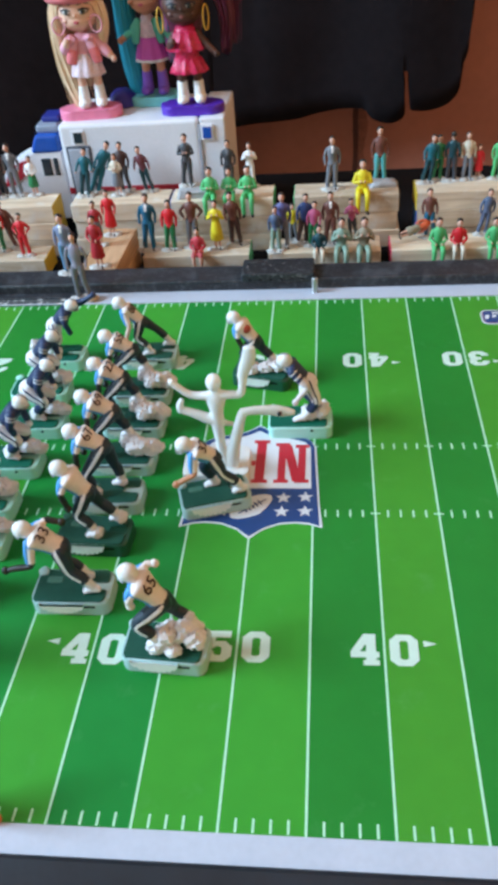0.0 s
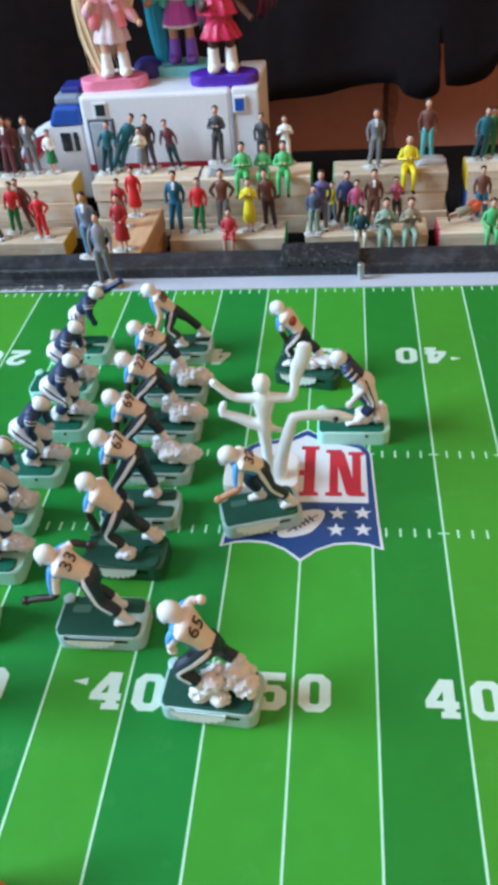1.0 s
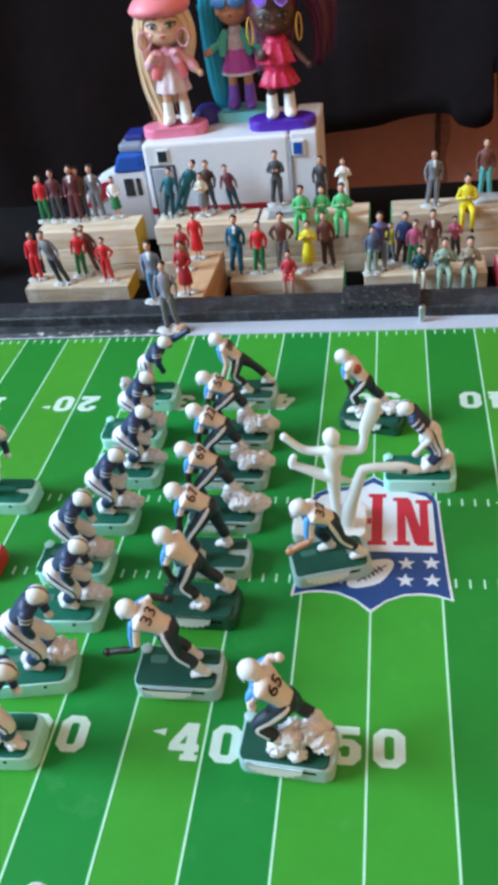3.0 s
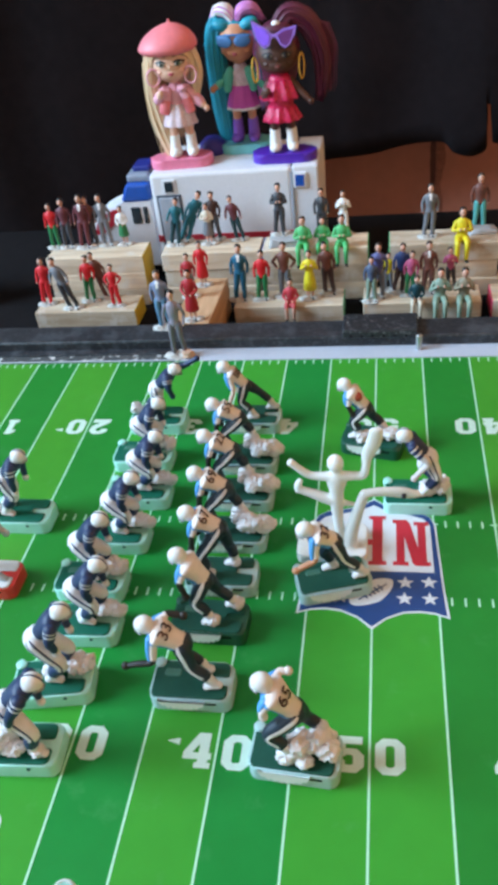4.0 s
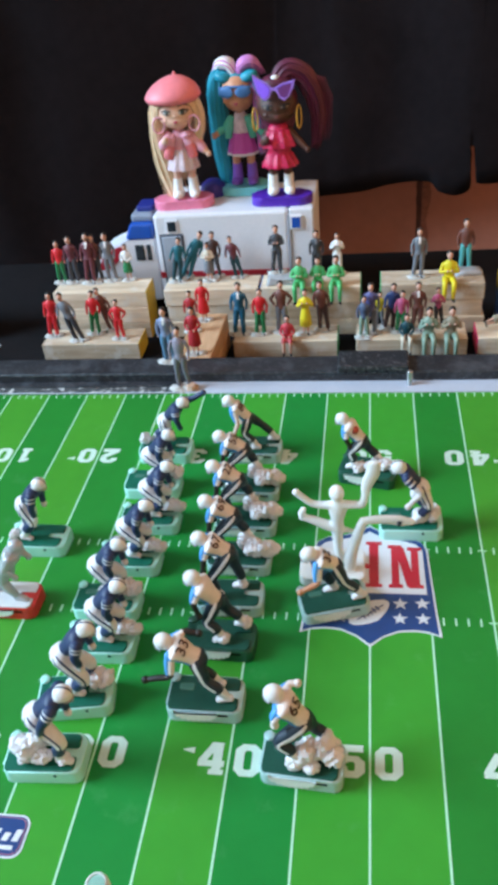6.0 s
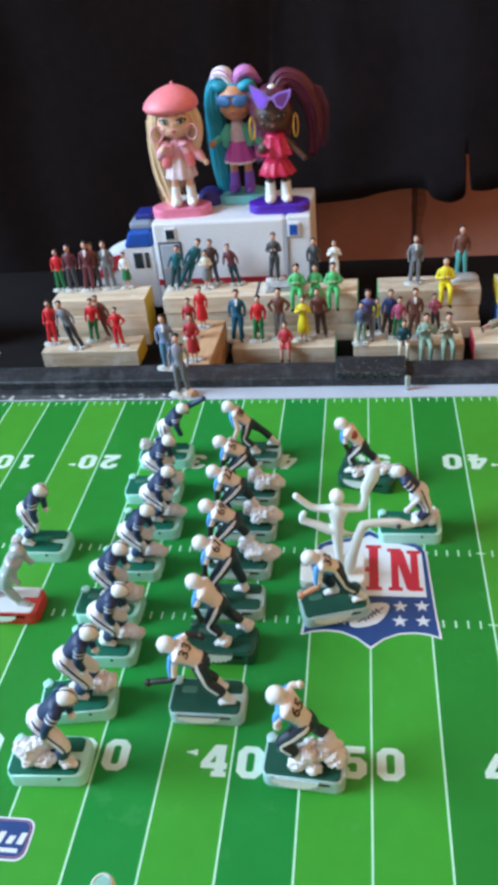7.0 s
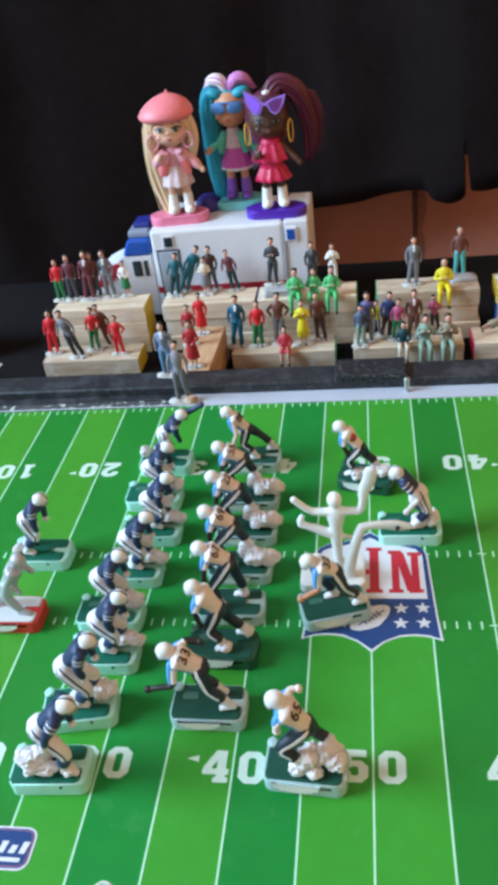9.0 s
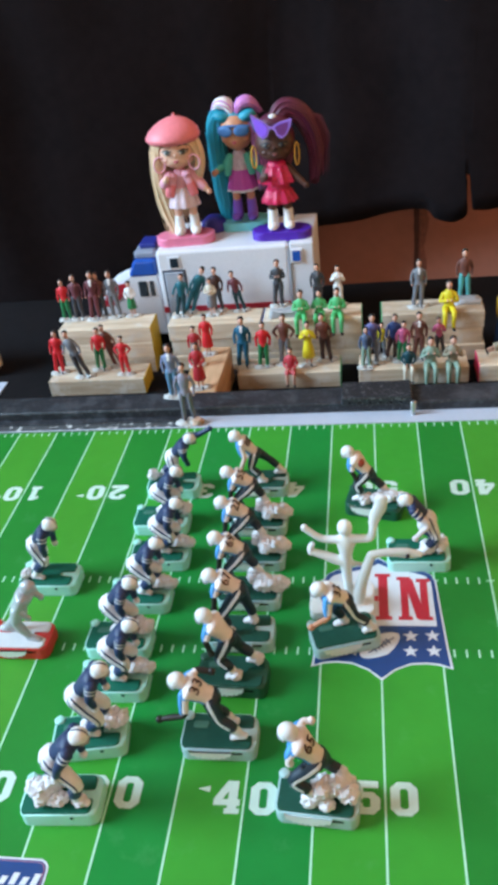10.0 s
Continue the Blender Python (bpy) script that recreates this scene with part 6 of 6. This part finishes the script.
place(LIGHT_LABEL + "stooping with lumpy white socks", -0.0646, 0.0033, 180, "light", stoop(13.4, 41), SHELL_GREY, BASE_G, "69")
place(LIGHT_LABEL + "stooping with lumpy white socks", -0.0646, 0.0313, 180, "light", stoop(14.4, 40.3), SHELL_GREY, BASE_G, "22")
place(LIGHT_LABEL + "stooping with lumpy white socks", -0.0656, 0.0590, 180, "light", stoop(14.4, 39), SHELL_GREY, BASE_G, "55")
j = upright(12.8, 38.6, 10.0, 11.5)
j.update(bulk=0.9, knees=((-4.5, -3.5, 20), (4.5, 3.8, 18.5)), feet=((-12.5, -3.5, 10.5), (-2, 4, 9.2)), arms=(((8, -6, 28), (7, -5, 21)), ((7.5, 6.4, 27), (10.5, 6, 18.5))), skin=9, hand=9)
place(LIGHT_LABEL + "lunging with one leg back", -0.0675, 0.0943, 180, "light", j, SHELL_GREY, BASE_G, "88")
j = stoop(10.6, 36.6, 11, 9)
j.update(knees=((3, -3.5, 19), (-4.5, 3.8, 19.5)), feet=((-1, -3.5, 9.2), (-12.5, 4, 9.8)), arms=(((8, -6, 27), (7, -5, 21)), ((8.5, 7.0, 25), (15.8, 7.6, 22))), hand=5, lumps=(((-12, 4, 9.8), (2.2, 2.0, 2.4)),))
place(LIGHT_LABEL + "leaning over one bent knee", -0.0168, -0.0233, 196, "light", j, SHELL_GREY, BASE_G, "32")
j = upright(14.6, 37.8, 9.8, 12)
j.update(arms=(((12, -5, 28), (10.5, -4.6, 24)), ((11, 5.6, 28), (9.5, 5, 24)), 1), lumps=(((4, 4.5, 10), (4.2, 2.8, 3.0)), ((-3, 2.5, 10.5), (5, 3, 3.2)), ((-9, 1, 11.5), (4.2, 3.4, 3.6)), ((-14, 0, 10.5), (3.4, 3.0, 3.4))), knees=((1, -4, 18), (9, 4.4, 19)), feet=((-6, -3.5, 11), (7, 4, 10)), patch=tint(158, 62, 44))
place(LIGHT_LABEL + "crouching on white moulded socks", -0.0009, 0.0740, 167, "light", j, SHELL_GREEN, "dark green plastic figure base with pale dial")
# the team in navy faces along +x
j = squat(15.6, 45)
j.update(hip=(2.2, 0, 33), feet=((8, -4.2, 9.6), (-3, 3, 10)), knees=((10, -4.6, 21), (-2, 4, 20)), arms=(((7, -7.2, 35), (4.5, -6.4, 28.5)), ((11, 6, 35), (12, 5, 27))),
         lumps=(((-3, -2, 15), (6.4, 4.6, 5.8)), ((-9, 0, 12.5), (4.4, 3.8, 4.6)), ((1, -4.5, 11.5), (4.2, 3.0, 3.6)), ((-6, -4.0, 11.5), (3.6, 2.8, 3.2)), ((9, -4.4, 10), (2.8, 2.4, 2.2))))
place(NAVY_LABEL + "bending over white moulded legs", -0.1268, -0.1108, 3, "navy", j, SHELL_MINT, BASE_M, dial=False)
for x, y, t, h, z in ((-0.1236, -0.0820, 9, 12.4, 45.6), (-0.1207, -0.0530, 2, 14.2, 41), (-0.1243, -0.0285, 0, 12.2, 42.6), (-0.1207, 0.0005, 1, 14.2, 40.4), (-0.1168, 0.0312, 2, 14.2, 40), (-0.1220, 0.0608, 0, 13.6, 39)):
    place(NAVY_LABEL + "squatting in line", x, y, t, "navy", squat(h, z), SHELL_MINT, BASE_M, dial=False)
j = upright(14.4, 38.4, 12, 12)
j.update(knees=((3, -3.5, 18), (0, 3.8, 17)), feet=((-3, -3.5, 9.4), (-8, 3.8, 9.4)), arms=(((11, -7, 30), (12, -6, 25)), ((19, 6, 37), (25.5, 5, 41))), skin=8, hand=8, lumps=(((-12, 0, 12.5), (3.6, 3.2, 3.8)), ((1, -3, 10), (3.0, 2.4, 2.6))))
place(NAVY_LABEL + "diving with one arm out", -0.1213, 0.0935, 0, "navy", j, SHELL_MINT, BASE_M, dial=False)
j = upright(8.6, 42.4, 11, 12.5)
j.update(bulk=1.0, knees=((1.0, -3.6, 20), (-2, 3.6, 20)), feet=((-6.5, -3.4, 9.4), (-9, 3.4, 9.4)), cuff=0.92, arms=(((4.2, -6.6, 31), (4.0, -5.6, 25)), ((5, 6.2, 31), (5.5, 5, 26))), lumps=(((-11.5, -3, 10.5), (3.0, 2.4, 2.8)),))
place(NAVY_LABEL + "standing back from the line", -0.1735, 0.0130, 0, "navy", j, SHELL_MINT, BASE_M, dial=False)
j = upright(6.8, 41, 11, 11.5)
j.update(bulk=0.88, cuff=0.30, knees=((-2, -4, 20), (-8, 4.4, 20.5)), feet=((-9, -4, 10), (-1.5, 4.4, 10)), arms=(((1, -6, 30), (-1, -5, 23)), ((-4, 6.8, 30), (1.5, 6, 21))), hand=9, lumps=(((-5, 2, 11.5), (4.6, 3.4, 4.0)), ((-11, 1, 12.5), (4.6, 3.6, 5.0))))
place(NAVY_LABEL + "crouching apart from the line", 0.0205, 0.0312, 180, "navy", j, SHELL_MINT, BASE_M, dial=False)
# silver figure on a red base
j = upright(13.0, 40.0, 8, 13)
j.update(knees=((2, -2.5, 19), (3, 3, 19)), feet=((7.5, -3.2, 9.2), (-8, 2.5, 9.2)), arms=(((7, -6, 30), (10, -5, 25)), ((10, 6, 32), (14, 5, 29))))
place("silver-painted football figure on a red base", -0.1748, -0.0292, 0, "silver", j, SHELL_RED, "red plastic figure base with white top", dial=True, plate=PLATE_WHITE)


def build_kicker():
    """The white kicking and passing figure, one mesh on a thick pale plate."""
    bm = bmesh.new()
    V = lambda x, z, y=-4: Vector((x * 0.001, y * 0.001, z * 0.001))  # noqa: E731

    def arm(pts, radii, side=(0, 1, 0)):
        tube(bm, pts, [(a * 0.001, b * 0.001) for a, b in radii], lambda t, a: 0, side, 14, 4)

    ball(bm, V(-15, 53.2), (0.0035, 0.0035, 0.0042), 0, None, 18, 14)
    arm([V(-15, 31), V(-15, 37), V(-14.8, 43), V(-14.6, 46.5), V(-14.8, 50)], [(2.8, 3.4), (2.6, 3.0), (3.0, 4.3), (2.7, 4.8), (1.7, 1.7)])
    arm([V(-17, 46.4), V(-22, 46.2), V(-27, 47.4), V(-33, 53)], [(2.2, 2.2), (1.9, 1.9), (1.7, 1.7), (1.5, 1.6)])
    ball(bm, V(-33.4, 53.4), (0.0018, 0.0016, 0.0019), 0, None, 10, 8)
    arm([V(-12, 46.6), V(-7, 46.6), V(-3.6, 47.2), V(-2.4, 52), V(-2, 57)], [(2.2, 2.2), (1.9, 1.9), (1.9, 1.9), (1.6, 1.8), (1.5, 2.2)])
    arm([V(-2.4, 55), V(-0.8, 60.5), V(1.0, 65), V(1.8, 70.5)], [(1.4, 2.2), (1.5, 2.9), (1.5, 3.2), (1.4, 2.8)])
    arm([V(-15, 33), V(-19.5, 33.8), V(-24, 36), V(-30.5, 38.6)], [(2.6, 2.9), (2.4, 2.6), (2.1, 2.2), (1.6, 1.8)])
    arm([V(-31, 38), V(-31.2, 41), V(-30.2, 43.6)], [(1.5, 1.8), (1.5, 1.7), (1.3, 1.4)])
    arm([V(-15.4, 33), V(-15, 25), V(-14.6, 17), V(-13, 5)], [(2.8, 3.0), (2.4, 2.5), (2.2, 2.2), (2.6, 2.8)])
    # spur behind the hip
    arm([V(-13.5, 31, -3), V(-10, 29, -2), V(-7.5, 28, -1)], [(1.6, 1.6), (1.2, 1.2), (0.8, 0.8)])
    # kicking lever
    arm([V(-10.5, 5, -5), V(-9.0, 16, -5), V(-5.8, 29, -5), V(-3.4, 37.2, -5)], [(2.0, 3.6), (1.8, 3.0), (1.7, 2.5), (1.7, 2.2)])
    arm([V(-3.8, 37.4, -5), V(2, 38.2, -4.4), V(10, 37.6, -3.6), V(14, 36.6, -3.2), V(19, 35.8, -2.8)], [(1.7, 2.2), (1.6, 2.2), (1.7, 2.7), (1.7, 2.9), (1.6, 1.4)])
    # thick pale plate
    prism_bm([(px - 0.0181, py - 0.0005) for px, py in rounded(0.0313, 0.0215, 0.0035, 6)], 0.0002, 0.0060, bm)
    rough = mesh_object("rough_kicker", bm, [WHITE_PLASTIC])
    md = rough.modifiers.new("mould", "REMESH")
    md.mode, md.voxel_size = "VOXEL", 0.00045
    md = rough.modifiers.new("soft", "SMOOTH")
    md.factor, md.iterations = 0.5, 4
    me = bpy.data.meshes.new_from_object(rough.evaluated_get(bpy.context.evaluated_depsgraph_get()))
    bpy.data.objects.remove(rough)
    bm = bmesh.new()
    bm.from_mesh(me)
    bpy.data.meshes.remove(me)
    limb(bm, V(13.0, 36.8, -5.4), V(13.2, 36.8, -4.4), 0.0011, 0.0011, 1, 10)
    ob = mesh_object("kicking_figure", bm, [WHITE_PLASTIC, EYE_DARK], smooth=True)
    tagged(ob, "plain white plastic kicking and passing figure", "football figure")


build_kicker()


def build_near_things():
    # pale toy figure near front touchline, simplified to a capped peg, tan-sided
    peg = empty("capped_figure")
    tagged(peg, "small white-capped toy figure, simplified to a peg with a tan side", "peg")
    bm = bmesh.new()
    lathe(bm, (-0.0840, -0.1680, 0.0001), [(0.0042, 0.0), (0.0042, 0.002), (0.0034, 0.004), (0.0032, 0.022), (0.0030, 0.025)], 0, 14)
    part("stem", bm, KIT_WHITE, peg, smooth=True)
    bm = bmesh.new()
    lathe(bm, (-0.0845, -0.1680, 0.0250), [(0.0036, 0.0), (0.0040, 0.0008), (0.0040, 0.0036), (0.0036, 0.0046), (0.0030, 0.0048), (0.0028, 0.0043)], 0, 18, (-0.1, 0.1))
    part("cap", bm, paint("milky_cap", (0.66, 0.72, 0.68), 0.35, 0.15, 260.0), peg, "milky white cap", True)
    bm = bmesh.new()
    lathe(bm, (-0.08495, -0.16755, 0.0292), [(0.0027, 0.0), (0.0026, 0.0004), (0.0010, 0.0005)], 0, 16)
    part("cap_disc", bm, paint("pale_mint_disc", (0.26, 0.50, 0.42), 0.3, 0.3, 260.0), peg, "pale mint disc", True)
    bm = bmesh.new()
    limb(bm, (-0.0808, -0.1690, 0.0225), (-0.0770, -0.1700, 0.0130), 0.0026, 0.0030, 0, 12)
    limb(bm, (-0.0770, -0.1700, 0.0130), (-0.0705, -0.1710, 0.0020), 0.0030, 0.0018, 0, 12)
    part("tan_side", bm, tint(212, 116, 62), peg, "tan side piece", True)


build_near_things()
